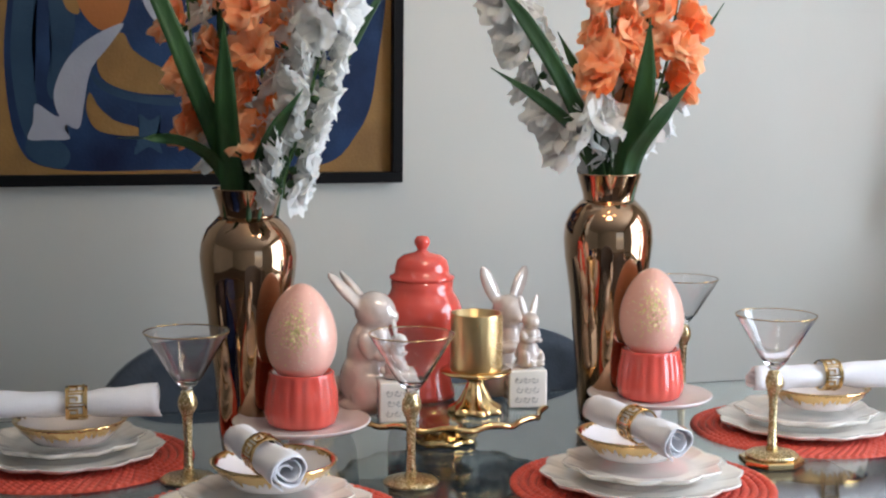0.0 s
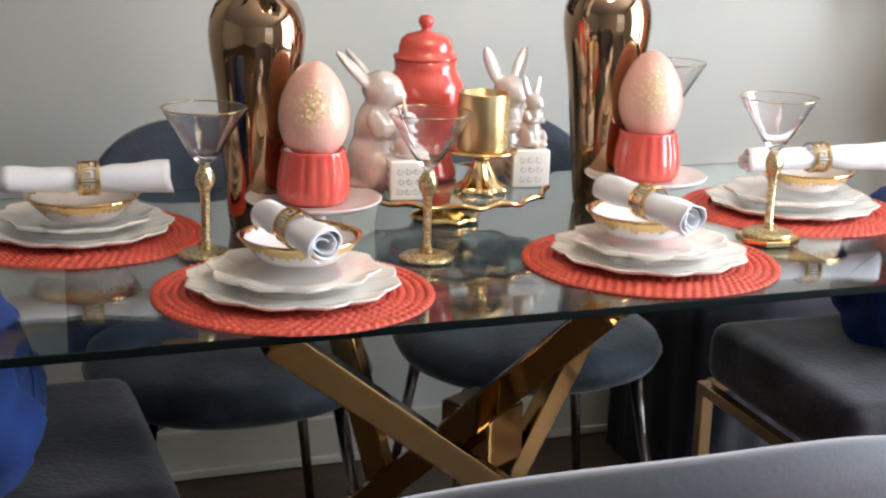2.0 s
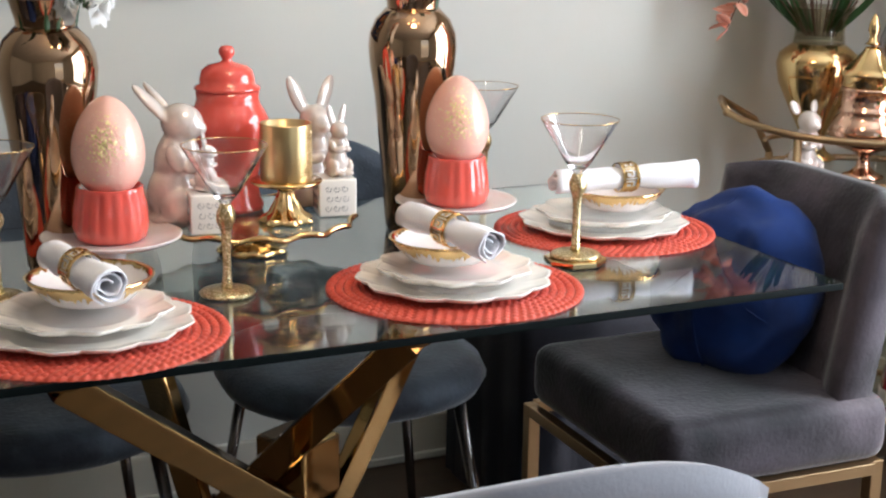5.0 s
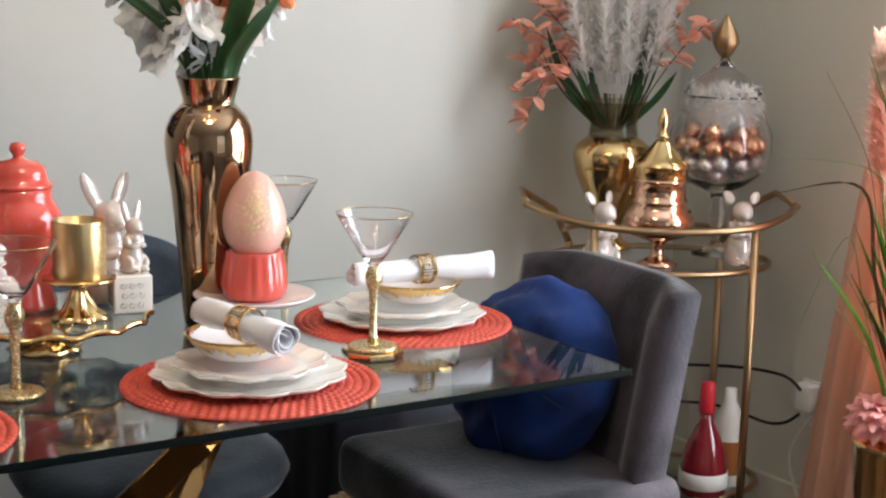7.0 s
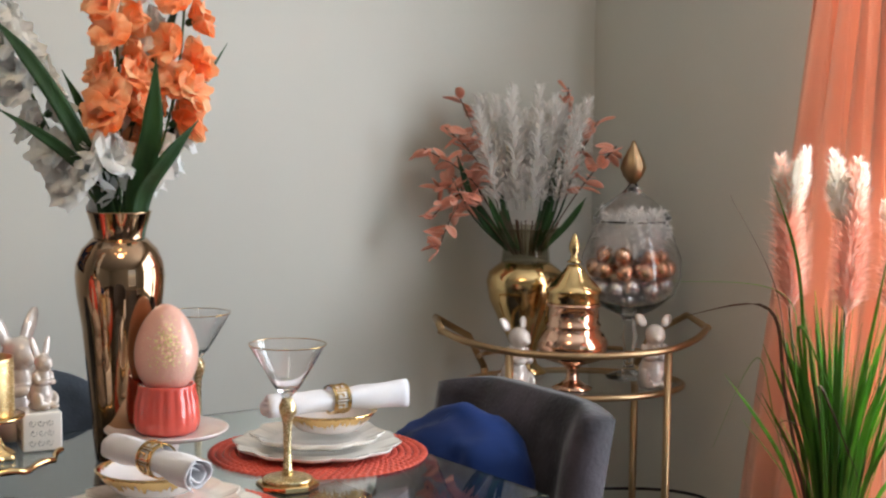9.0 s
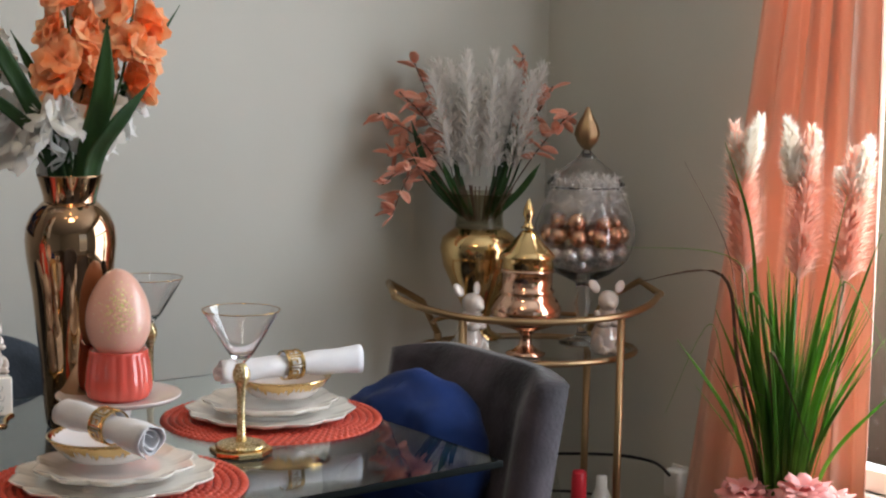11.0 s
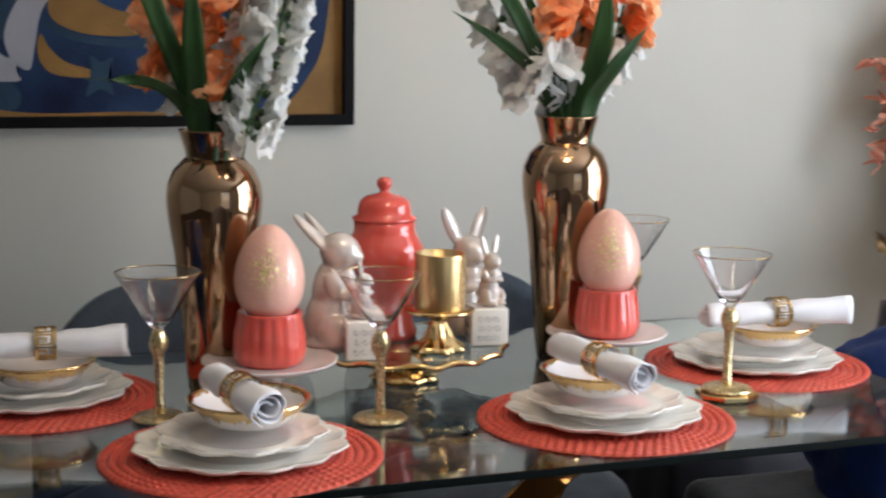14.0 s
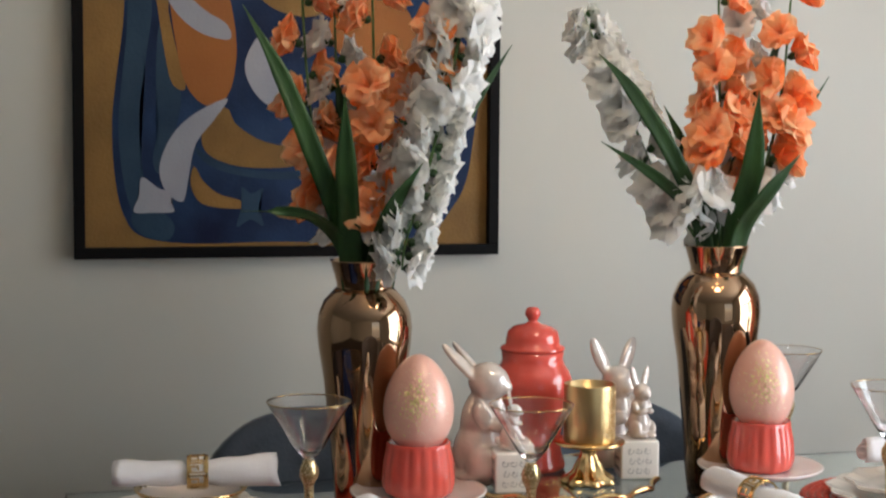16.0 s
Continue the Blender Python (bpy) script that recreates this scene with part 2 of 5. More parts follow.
FLAKE = material("gold_flake", (1.0, 0.88, 0.42), 0.5, 0.6, scale=40)
COPPER_B = material("copper_ball", (0.75, 0.42, 0.27), 0.2, 1.0, scale=30, per_object=0.1)
SILVER_B = material("silver_glitter_ball", (0.62, 0.61, 0.62), 0.35, 1.0, scale=30, flake=0.3, fscale=300, flake_colour=(0.95, 0.95, 0.95))
RED_LIQ = material("red_liquor", (0.20, 0.010, 0.018), 0.08, scale=5, coat=1.0)
RED_CAP = material("red_cap", (0.55, 0.02, 0.035), 0.35, scale=9)
WHITE_PL = material("white_plastic", (0.78, 0.77, 0.73), 0.35, scale=9)
BLACK_PL = material("black_rubber", (0.012, 0.012, 0.013), 0.45, scale=9)
INK = material("grey_ink", (0.20, 0.19, 0.20), 0.4, scale=20)
BULB = glowing("warm_bulb", (1.0, 0.66, 0.32), 26)


# ---- building helpers ----
def part(name, bm, mat, parent=None, label="", smooth=True, angle=None):
    me = bpy.data.meshes.new(name)
    if smooth:
        for f in bm.faces:
            f.smooth = True
    bm.normal_update()
    bm.to_mesh(me)
    bm.free()
    me.materials.append(mat)
    if smooth and angle is not None:
        me.set_sharp_from_angle(angle=radians(angle))
    ob = new(name, me)
    if parent is not None:
        ob.parent = parent
    if label:
        tagged(ob, label)
    return ob


def more(name, ob, m, parent):
    o = new(name, ob.data)
    o.parent = parent
    o.matrix_basis = m
    return o


def thing(name, label, category, m=None, group="", kind=""):
    ob = new(name)
    ob.empty_display_size = 0.05
    if m is not None:
        ob.matrix_basis = m
    return tagged(ob, label, category, group, kind)


def box(sx, sy, sz, m=None, bevel=0.0, segs=2, bm=None):
    b = bmesh.new()
    bmesh.ops.create_cube(b, size=1)
    bmesh.ops.scale(b, vec=(sx, sy, sz), verts=b.verts)
    if bevel:
        bmesh.ops.bevel(b, geom=list(b.edges), offset=bevel, segments=segs, profile=0.6, affect="EDGES")
    if m is not None:
        b.transform(m)
    return join(bm, b)


def join(bm, b):
    if bm is None:
        return b
    me = bpy.data.meshes.new("temp")
    b.to_mesh(me)
    b.free()
    bm.from_mesh(me)
    bpy.data.meshes.remove(me)
    return bm


def lathe(profile, segs=40, ripple=None, bm=None, m=None):
    """Turns (radius, height) pairs round z; ripple(angle, index) scales the radius."""
    b = bmesh.new()
    rings = []
    for i, (r, z) in enumerate(profile):
        if r < 1e-5:
            rings.append([b.verts.new((0, 0, z))])
            continue
        ring = []
        for k in range(segs):
            a = 2 * math.pi * k / segs
            q = r * (ripple(a, i) if ripple else 1)
            ring.append(b.verts.new((q * math.cos(a), q * math.sin(a), z)))
        rings.append(ring)
    for u, v in zip(rings, rings[1:]):
        if len(u) == 1 and len(v) == 1:
            continue
        for k in range(segs):
            j = (k + 1) % segs
            if len(u) == 1:
                b.faces.new((u[0], v[j], v[k]))
            elif len(v) == 1:
                b.faces.new((u[k], u[j], v[0]))
            else:
                b.faces.new((u[k], u[j], v[j], v[k]))
    bmesh.ops.recalc_face_normals(b, faces=b.faces)
    if m is not None:
        b.transform(m)
    return join(bm, b)


def spline(pts, n=6):
    """A smooth run through the points."""
    pts = [Vector(p) for p in pts]
    out = []
    for i in range(len(pts) - 1):
        p0, p1, p2, p3 = pts[max(i - 1, 0)], pts[i], pts[i + 1], pts[min(i + 2, len(pts) - 1)]
        for k in range(n):
            t = k / n
            out.append(0.5 * ((2 * p1) + (p2 - p0) * t + (2 * p0 - 5 * p1 + 4 * p2 - p3) * t * t + (3 * p1 - p0 - 3 * p2 + p3) * t ** 3))
    out.append(pts[-1])
    return out


def tube(pts, radius, segs=8, closed=False, bm=None, square=False):
    """A tube along the points; radius is a number or a list."""
    b = bmesh.new()
    pts = [Vector(p) for p in pts]
    n = len(pts)
    up = Vector((0, 0, 1))
    rings = []
    for i, p in enumerate(pts):
        a = pts[(i - 1) % n] if (closed or i > 0) else p
        c = pts[(i + 1) % n] if (closed or i < n - 1) else p
        d = (c - a).normalized()
        s = d.cross(up if abs(d.z) < 0.95 else Vector((1, 0, 0))).normalized()
        t = s.cross(d)
        r = radius[i] if isinstance(radius, (list, tuple)) else radius
        off = math.pi / 4 if square else 0
        rings.append([b.verts.new(p + (s * math.cos(off + 2 * math.pi * k / segs) + t * math.sin(off + 2 * math.pi * k / segs)) * r) for k in range(segs)])
    for i in range(n if closed else n - 1):
        u, v = rings[i], rings[(i + 1) % n]
        for k in range(segs):
            j = (k + 1) % segs
            b.faces.new((u[k], u[j], v[j], v[k]))
    if not closed:
        b.faces.new(rings[0][::-1])
        b.faces.new(rings[-1])
    bmesh.ops.recalc_face_normals(b, faces=b.faces)
    return join(bm, b)


def blob(parts):
    """Ellipsoids (centre, radii, turn) joined into one mesh."""
    b = bmesh.new()
    for c, r, rot in parts:
        e = bmesh.new()
        bmesh.ops.create_uvsphere(e, u_segments=20, v_segments=12, radius=1)
        e.transform(pose(*c, *rot) @ Matrix.Diagonal((*r, 1)))
        join(b, e)
    return b


def strip(pts, widths, side, curl=0.0, thick=0.0006, across=4):
    """A leaf: a ribbon along the points, folded along its middle, with a little thickness."""
    b = bmesh.new()
    pts = [Vector(p) for p in pts]
    rows = []
    for i, p in enumerate(pts):
        d = (pts[min(i + 1, len(pts) - 1)] - pts[max(i - 1, 0)]).normalized()
        s = (side - d * side.dot(d)).normalized()
        nrm = d.cross(s)
        rows.append([b.verts.new(p + s * widths[i] * (k / across - 0.5) + nrm * curl * widths[i] * (1 - abs(2 * k / across - 1))) for k in range(across + 1)])
    for u, v in zip(rows, rows[1:]):
        for k in range(across):
            b.faces.new((u[k], u[k + 1], v[k + 1], v[k]))
    geo = bmesh.ops.extrude_face_region(b, geom=list(b.faces))
    vs = [g for g in geo["geom"] if isinstance(g, bmesh.types.BMVert)]
    b.normal_update()
    for v in vs:
        v.co += v.normal * -thick
    bmesh.ops.recalc_face_normals(b, faces=b.faces)
    return b


def slab(name, corners, z0, z1, mat, label, category):
    b = bmesh.new()
    lo = [b.verts.new((x, y, z0)) for x, y in corners]
    hi = [b.verts.new((x, y, z1)) for x, y in corners]
    b.faces.new(lo[::-1])
    b.faces.new(hi)
    n = len(corners)
    for i in range(n):
        j = (i + 1) % n
        b.faces.new((lo[i], lo[j], hi[j], hi[i]))
    return tagged(part(name, b, mat, smooth=False), label, category, kind="structure")


# ---- the room ----
WX, WY, X0, Y0, H = 2.092, 1.05, -4.6, -4.2, 2.5
slab("wall_north", [(X0, WY), (WX + 0.12, WY), (WX + 0.12, WY + 0.12), (X0, WY + 0.12)], 0, H, WALL, "plain pale greige painted wall behind the table", "wall")
slab("wall_west", [(X0 - 0.12, Y0), (X0, Y0), (X0, WY + 0.12), (X0 - 0.12, WY + 0.12)], 0, H, WALL, "plain pale greige painted wall", "wall")
WIN = (-1.72, 0.30, 0.45, 2.2)
eb = bmesh.new()
for y0, y1, z0, z1 in [(Y0, WIN[0], 0, H), (WIN[1], WY, 0, H), (WIN[0], WIN[1], 0, WIN[2]), (WIN[0], WIN[1], WIN[3], H)]:
    box(0.12, y1 - y0, z1 - z0, pose(WX + 0.06, (y0 + y1) / 2, (z0 + z1) / 2), bm=eb)
tagged(part("wall_east", eb, WALL, smooth=False), "pale greige painted wall with a tall window", "wall", kind="structure")
# unseen south wall; its opening is added only to let the fill lamp in
sb = bmesh.new()
for x0, x1, z0, z1 in [(X0, 0.3, 0, H), (1.9, WX, 0, H), (0.3, 1.9, 2.25, H), (0.3, 1.9, 0, 0.25)]:
    box(x1 - x0, 0.12, z1 - z0, pose((x0 + x1) / 2, Y0 - 0.06, (z0 + z1) / 2), bm=sb)
tagged(part("wall_south", sb, WALL, smooth=False), "pale greige painted wall with an unseen opening added for fill light", "wall", kind="structure")
slab("ceiling", [(X0, Y0), (WX, Y0), (WX, WY), (X0, WY)], H, H + 0.1, CEIL, "plain white painted ceiling", "ceiling")
floor = slab("floor", [(X0 - 0.12, Y0 - 0.12), (WX + 0.12, Y0 - 0.12), (WX + 0.12, WY + 0.12), (X0 - 0.12, WY + 0.12)], -0.1, 0, FLOORM, "brown wood plank floor", "floor")
for nm, sx, sy, x, y in [("baseboard", WX - X0, 0.016, (WX + X0) / 2, WY - 0.008), ("baseboard", 0.016, WY - Y0 - 0.02, WX - 0.008, (WY + Y0) / 2 - 0.01)]:
    b = box(sx, sy, 0.11, pose(x, y, 0.055), 0.005)
    box(sx, sy + 0.008 if sy < 0.1 else sy, 0.018, pose(x, y - (0.004 if sy < 0.1 else 0), 0.012), 0.004, bm=b)
    tagged(part(nm, b, TRIM, smooth=False), "cream painted baseboard along the wall", "baseboard", kind="structure")

win = thing("window_1", "white framed window full of bright daylight", "window", kind="structure")
b = bmesh.new()
for y0, y1, z0, z1 in [(WIN[0], WIN[0] + 0.05, WIN[2], WIN[3]), (WIN[1] - 0.05, WIN[1], WIN[2], WIN[3]), (WIN[0] + 0.05, WIN[1] - 0.05, WIN[2], WIN[2] + 0.05), (WIN[0] + 0.05, WIN[1] - 0.05, WIN[3] - 0.05, WIN[3]), (WIN[0] + 0.05, WIN[1] - 0.05, 1.34, 1.39)]:
    box(0.05, y1 - y0, z1 - z0, pose(WX + 0.035, (y0 + y1) / 2, (z0 + z1) / 2), 0.004, bm=b)
part("window_frame", b, WHITE_PL, win, smooth=False)
part("window_sill", box(0.05, WIN[1] - WIN[0] + 0.1, 0.03, pose(WX + 0.005, (WIN[0] + WIN[1]) / 2, WIN[2] - 0.015), 0.006), WHITE_PL, win, smooth=False)
for z0, z1 in [(WIN[2] + 0.05, 1.34), (1.39, WIN[3] - 0.05)]:
    pn = part("pane", box(0.005, WIN[1] - WIN[0] - 0.1, z1 - z0, pose(WX + 0.04, (WIN[0] + WIN[1]) / 2, (z0 + z1) / 2)), PANE, win, smooth=False)
    pn.visible_shadow = False

# peach curtain beside the window, wider towards the floor
cu = thing("curtain", "long peach satin curtain hanging in soft folds", "curtain")
b = bmesh.new()
rows = []
for i in range(25):
    z = 0.03 + 2.2 * i / 24
    row = []
    yl, yr = 0.50 - 0.155 * z, -0.055 - 0.02 * (1 - z / 2.2)
    for k in range(97):
        s = k / 96
        y = yl + (yr - yl) * s
        fold = 0.020 * math.sin(s * 2 * math.pi * 5.5 + 0.5 * math.sin(z * 2)) + 0.010 * math.sin(s * 2 * math.pi * 11 + z * 1.5 + 1)
        row.append(b.verts.new((2.03 + fold, y + 0.006 * math.sin(s * 40 + z * 3), z)))
    rows.append(row)
for u, v in zip(rows, rows[1:]):
    for k in range(96):
        b.faces.new((u[k], u[k + 1], v[k + 1], v[k]))
cl = part("cloth", b, CURTAIN, cu)
sol = cl.modifiers.new("solid", "SOLIDIFY")
sol.thickness = 0.003
part("rod", tube([(2.03, 0.45, 2.245), (2.03, -2.9, 2.245)], 0.012, 12), BRASS, cu, "brass curtain rod")

# wall socket and black cables beside the cart
so = thing("wall_socket", "white wall socket with a plugged-in white adapter", "socket")
part("plate", box(0.008, 0.075, 0.115, pose(WX - 0.004, 0.50, 0.33), 0.003), WHITE_PL, so)
part("adapter", box(0.04, 0.05, 0.07, pose(WX - 0.028, 0.50, 0.35), 0.008), WHITE_PL, so, "white plug adapter")
cb = thing("power_cable", "thin black power cable along the wall", "cable")
part("wire", tube(spline([(WX - 0.05, 0.50, 0.37), (2.02, 0.56, 0.40), (1.95, 0.75, 0.385), (1.6, 1.02, 0.36), (1.3, 1.035, 0.37)], 10), 0.004, 8), BLACK_PL, cb)
cb = thing("power_cable", "thin black power cable along the wall", "cable")
part("wire", tube(spline([(WX - 0.05, 0.50, 0.31), (2.01, 0.56, 0.275), (1.93, 0.75, 0.29), (1.6, 1.02, 0.26)], 10), 0.004, 8), BLACK_PL, cb)
cb = thing("white_cord", "white cord hanging from the wall socket", "cable")
part("wire", tube(spline([(WX - 0.04, 0.47, 0.31), (2.05, 0.53, 0.20), (2.06, 0.50, 0.08), (2.05, 0.44, 0.01)], 10), 0.004, 8), WHITE_PL, cb)

# chandelier over the place behind the camera, seen in the shiny vases
ch = thing("chandelier", "brass chandelier with five warm lit bulbs", "chandelier", pose(0.15, -0.45, 0))
part("stem", tube([(0, 0, 2.5), (0, 0, 2.12)], 0.01, 10), BRASS, ch)
part("hub", lathe([(0, 2.05), (0.03, 2.06), (0.045, 2.1), (0.03, 2.13), (0, 2.14)], 20), BRASS, ch)
for k in range(5):
    a = 2 * math.pi * k / 5
    c, s = math.cos(a), math.sin(a)
    part("arm", tube(spline([(0.03 * c, 0.03 * s, 2.09), (0.16 * c, 0.16 * s, 2.05), (0.28 * c, 0.28 * s, 2.12)]), 0.006, 8), BRASS, ch)
    part("bulb", lathe([(0, 2.12), (0.014, 2.125), (0.026, 2.16), (0.022, 2.19), (0, 2.21)], 14, m=pose(0.28 * c, 0.28 * s, 0)), BULB, ch)

# ---- framed painting on the back wall ----
pic = thing("framed_painting", "abstract blue, ochre and white painting in a thin black frame", "painting", pose(-0.608, WY, 1.103, 0, 0.15, 0))
PW, PH, FW = 0.862, 0.74, 0.022
b = bmesh.new()
for sx, sz, x, z in [(PW, FW, PW / 2, FW / 2), (PW, FW, PW / 2, PH - FW / 2), (FW, PH - 2 * FW, FW / 2, PH / 2), (FW, PH - 2 * FW, PW - FW / 2, PH / 2)]:
    box(sx, 0.034, sz, pose(x, -0.0175, z), 0.002, bm=b)
part("frame", b, FRAME_BLACK, pic, smooth=False)
canvas = part("canvas", box(PW - 2 * FW, 0.012, PH - 2 * FW, pose(PW / 2, -0.008, PH / 2)), CANVAS, pic, smooth=False)


def paint(pts, mat, layer):
    """A flat smooth-edged patch of paint; points in hundredths of a metre from the frame's lower left corner."""
    p = [Vector((x / 100, 0, z / 100)) for x, z in pts]
    ring = spline([p[-1]] + p + p[:2], 6)[6:-7]
    bb = bmesh.new()
    vs = [bb.verts.new((v.x, -0.0143 - 0.0003 * layer, v.z)) for v in ring]
    f = bb.faces.new(vs)
    bmesh.ops.triangulate(bb, faces=[f])
    part("paint_patch", bb, mat, canvas, smooth=False)


paint([(12.1, 69.5), (9.8, 46.2), (8.4, 35.7), (7.5, 26.3), (8.0, 15.9), (9.7, 8.3), (13.3, 4.2), (23.2, 2.8), (39.5, 3.0), (57.0, 2.8), (71.0, 4.2), (76.8, 10.0), (79.7, 15.9), (81.2, 25.2), (82.9, 39.2), (82.4, 60.1), (78.0, 70.6), (45.3, 72.4), (23.2, 71.8)], P_BLUE, 0)
paint([(11.3, 53.1), (10.4, 43.8), (9.4, 34.5), (8.7, 25.2), (9.7, 14.7), (11.8, 8.3), (13.9, 10.0), (13.2, 18.2), (12.7, 28.7), (14.1, 39.2), (15.3, 50.8)], P_TEAL, 1)
paint([(16.8, 46.2), (16.0, 35.7), (16.4, 26.3), (15.3, 19.3), (16.9, 17.0), (19.7, 25.2), (20.9, 32.2), (19.2, 41.5)], P_TEAL, 1)
paint([(15.3, 60.1), (16.4, 49.7), (17.8, 40.3), (19.2, 34.5), (21.8, 33.9), (19.7, 42.7), (18.3, 52.0), (19.7, 61.3)], CANVAS, 2)
paint([(18.3, 59.0), (18.8, 50.8), (19.9, 42.7), (21.8, 34.5), (25.8, 30.3), (30.0, 32.2), (31.8, 39.2), (31.4, 47.3), (29.0, 55.5), (23.2, 61.3)], P_RUST, 3)
paint([(31.4, 63.6), (33.7, 55.5), (39.5, 49.7), (47.7, 48.5), (54.7, 53.1), (59.3, 62.5), (45.3, 68.3)], CANVAS, 2)
paint([(50.0, 46.2), (54.7, 39.2), (61.7, 36.8), (68.6, 41.5), (66.3, 50.8), (57.0, 52.0)], P_RUST, 2)
paint([(16.9, 55.5), (19.5, 49.2), (24.4, 44.8), (30.4, 43.4), (30.0, 46.4), (25.8, 49.0), (21.8, 52.7), (19.7, 56.6)], P_GREY, 4)
paint([(30.0, 31.7), (23.9, 28.9), (19.2, 24.5), (16.6, 18.2), (17.8, 13.3), (21.1, 11.2), (22.3, 16.1), (23.7, 22.6), (27.4, 27.5)], P_GREY, 4)
paint([(28.1, 29.4), (25.1, 25.6), (25.8, 21.0), (31.4, 18.4), (39.3, 17.9), (47.7, 18.9), (54.7, 20.5), (45.3, 21.7), (37.2, 23.3), (31.8, 26.6), (30.2, 29.6)], CANVAS, 3)
paint([(23.2, 22.6), (25.1, 19.3), (30.4, 16.8), (39.5, 15.6), (50.0, 16.1), (50.0, 17.5), (39.5, 17.2), (31.4, 18.2), (25.8, 20.5)], P_TEAL, 3)
paint([(36.2, 44.1), (33.7, 39.6), (34.1, 35.4), (37.4, 31.0), (43.7, 28.2), (41.6, 33.1), (38.8, 37.8), (37.9, 42.4)], P_GREY, 4)
paint([(23.4, 18.2), (22.7, 14.7), (24.6, 11.0), (29.5, 9.8), (34.8, 10.0), (32.5, 11.4), (28.1, 12.8), (25.1, 15.4)], CANVAS, 3)
paint([(47.7, 12.4), (42.1, 10.3), (39.5, 8.6), (43.0, 7.5), (48.6, 8.2), (49.1, 10.5)], CANVAS, 3)
paint([(13.2, 16.0), (17.0, 13.6), (20.0, 14.2), (18.6, 11.4), (19.4, 9.2), (15.4, 9.0), (11.6, 9.2), (12.6, 12.4)], P_GREY, 6)
paint([(12.2, 9.8), (16.9, 9.3), (19.5, 6.3), (18.1, 3.5), (13.9, 4.2), (11.1, 7.0)], P_TEAL, 3)
paint([(32.8, 14.0), (34.8, 12.8), (37.2, 13.8), (36.2, 10.3), (37.2, 6.3), (34.6, 7.5), (31.8, 6.1), (32.8, 10.3)], P_TEAL, 4)
paint([(60.5, 14.7), (66.3, 12.1), (71.0, 14.7), (66.3, 18.2), (61.7, 17.6)], CANVAS, 3)

# ---- glass table ----
TZ = 0.75
TX0, TX1, TY0, TY1 = -0.631, 0.877, -0.257, 0.561
tbl = thing("dining_table", "rectangular glass dining table on crossed gold metal legs", "table")
b = box(TX1 - TX0, TY1 - TY0, 0.012, pose((TX0 + TX1) / 2, (TY0 + TY1) / 2, TZ - 0.006), 0.0025, 2)
top = part("glass_top", b, TABLE_GLASS, tbl, "clear glass top with dark green edges", smooth=False)
top.data.materials.append(EDGE_GLASS)
for f in top.data.polygons:
    if abs(f.normal.z) < 0.9:
        f.material_index = 1


def beam(name, a, c, w, d, parent, mat, turn=0):
    a, c = Vector(a), Vector(c)
    z = (c - a).normalized()
    x = z.cross(Vector((0, 0, 1))).normalized()
    y = z.cross(x)
    m = Matrix.Translation((a + c) / 2) @ Matrix((x, y, z)).transposed().to_4x4() @ pose(0, 0, 0, 0, 0, turn)
    return part(name, box(w, d, (c - a).length, m, 0.003), mat, parent, smooth=False)


LEGS = [((-0.265, -0.160, 0.716), (0.530, 0.285, 0.03)), ((0.206, -0.165, 0.716), (-0.105, 0.501, 0.03)), ((0.430, 0.199, 0.716), (0.090, 0.200, 0.03)), ((-0.066, 0.345, 0.716), (0.098, 0.269, 0.03))]
for (a, c), turn in zip(LEGS, (28, -22, -22, 20)):
    beam("leg", a, c, 0.030, 0.046, tbl, LEG_GOLD, turn)
    part("pad", lathe([(0, 0.712), (0.03, 0.712), (0.03, 0.7375), (0, 0.7375)], 20, m=pose(a[0], a[1], 0)), LEG_GOLD, tbl)
part("hub", box(0.09, 0.10, 0.10, pose(0.155, 0.15, 0.425, 0, 0, 30), 0.006), LEG_GOLD, tbl, smooth=False)


# ---- chairs ----
def arc_back(w, depth, z0, z1, thick, drop, bend=1.05):
    """A curved padded backrest with a domed top edge; its middle is at y = depth."""
    bb = bmesh.new()
    rows = []
    n = 28
    for side in (0, 1):
        rows.append([])
        for i in range(11):
            s = i / 10
            row = []
            for k in range(n + 1):
                u = 2 * k / n - 1
                zt = z1 - drop * abs(u) ** 2.6
                z = z0 + (zt - z0) * s
                a = u * bend
                r = w / 2 / math.sin(bend)
                x = r * math.sin(a)
                y = depth - r * (1 - math.cos(a)) + 0.05 * s
                t = thick * (1 - 0.35 * s)
                e = min(1, 4 * min(s + 0.12, 1.06 - s, (1 - abs(u)) * 1.5 + 0.06))
                o = t / 2 * math.sqrt(max(e, 0.03)) * (1 if side else -1)
                row.append(bb.verts.new((x + math.sin(a) * o, y + math.cos(a) * o, z)))
            rows[side].append(row)
    for side in (0, 1):
        for u, v in zip(rows[side], rows[side][1:]):
            for k in range(n):
                bb.faces.new((u[k], u[k + 1], v[k + 1], v[k]))
    f0, f1 = rows
    for k in range(n):
        bb.faces.new((f0[0][k], f0[0][k + 1], f1[0][k + 1], f1[0][k]))
        bb.faces.new((f0[-1][k], f0[-1][k + 1], f1[-1][k + 1], f1[-1][k]))
    for i in range(10):
        for k in (0, n):
            bb.faces.new((f0[i][k], f0[i + 1][k], f1[i + 1][k], f1[i][k]))
    bmesh.ops.recalc_face_normals(bb, faces=bb.faces)
    return bb


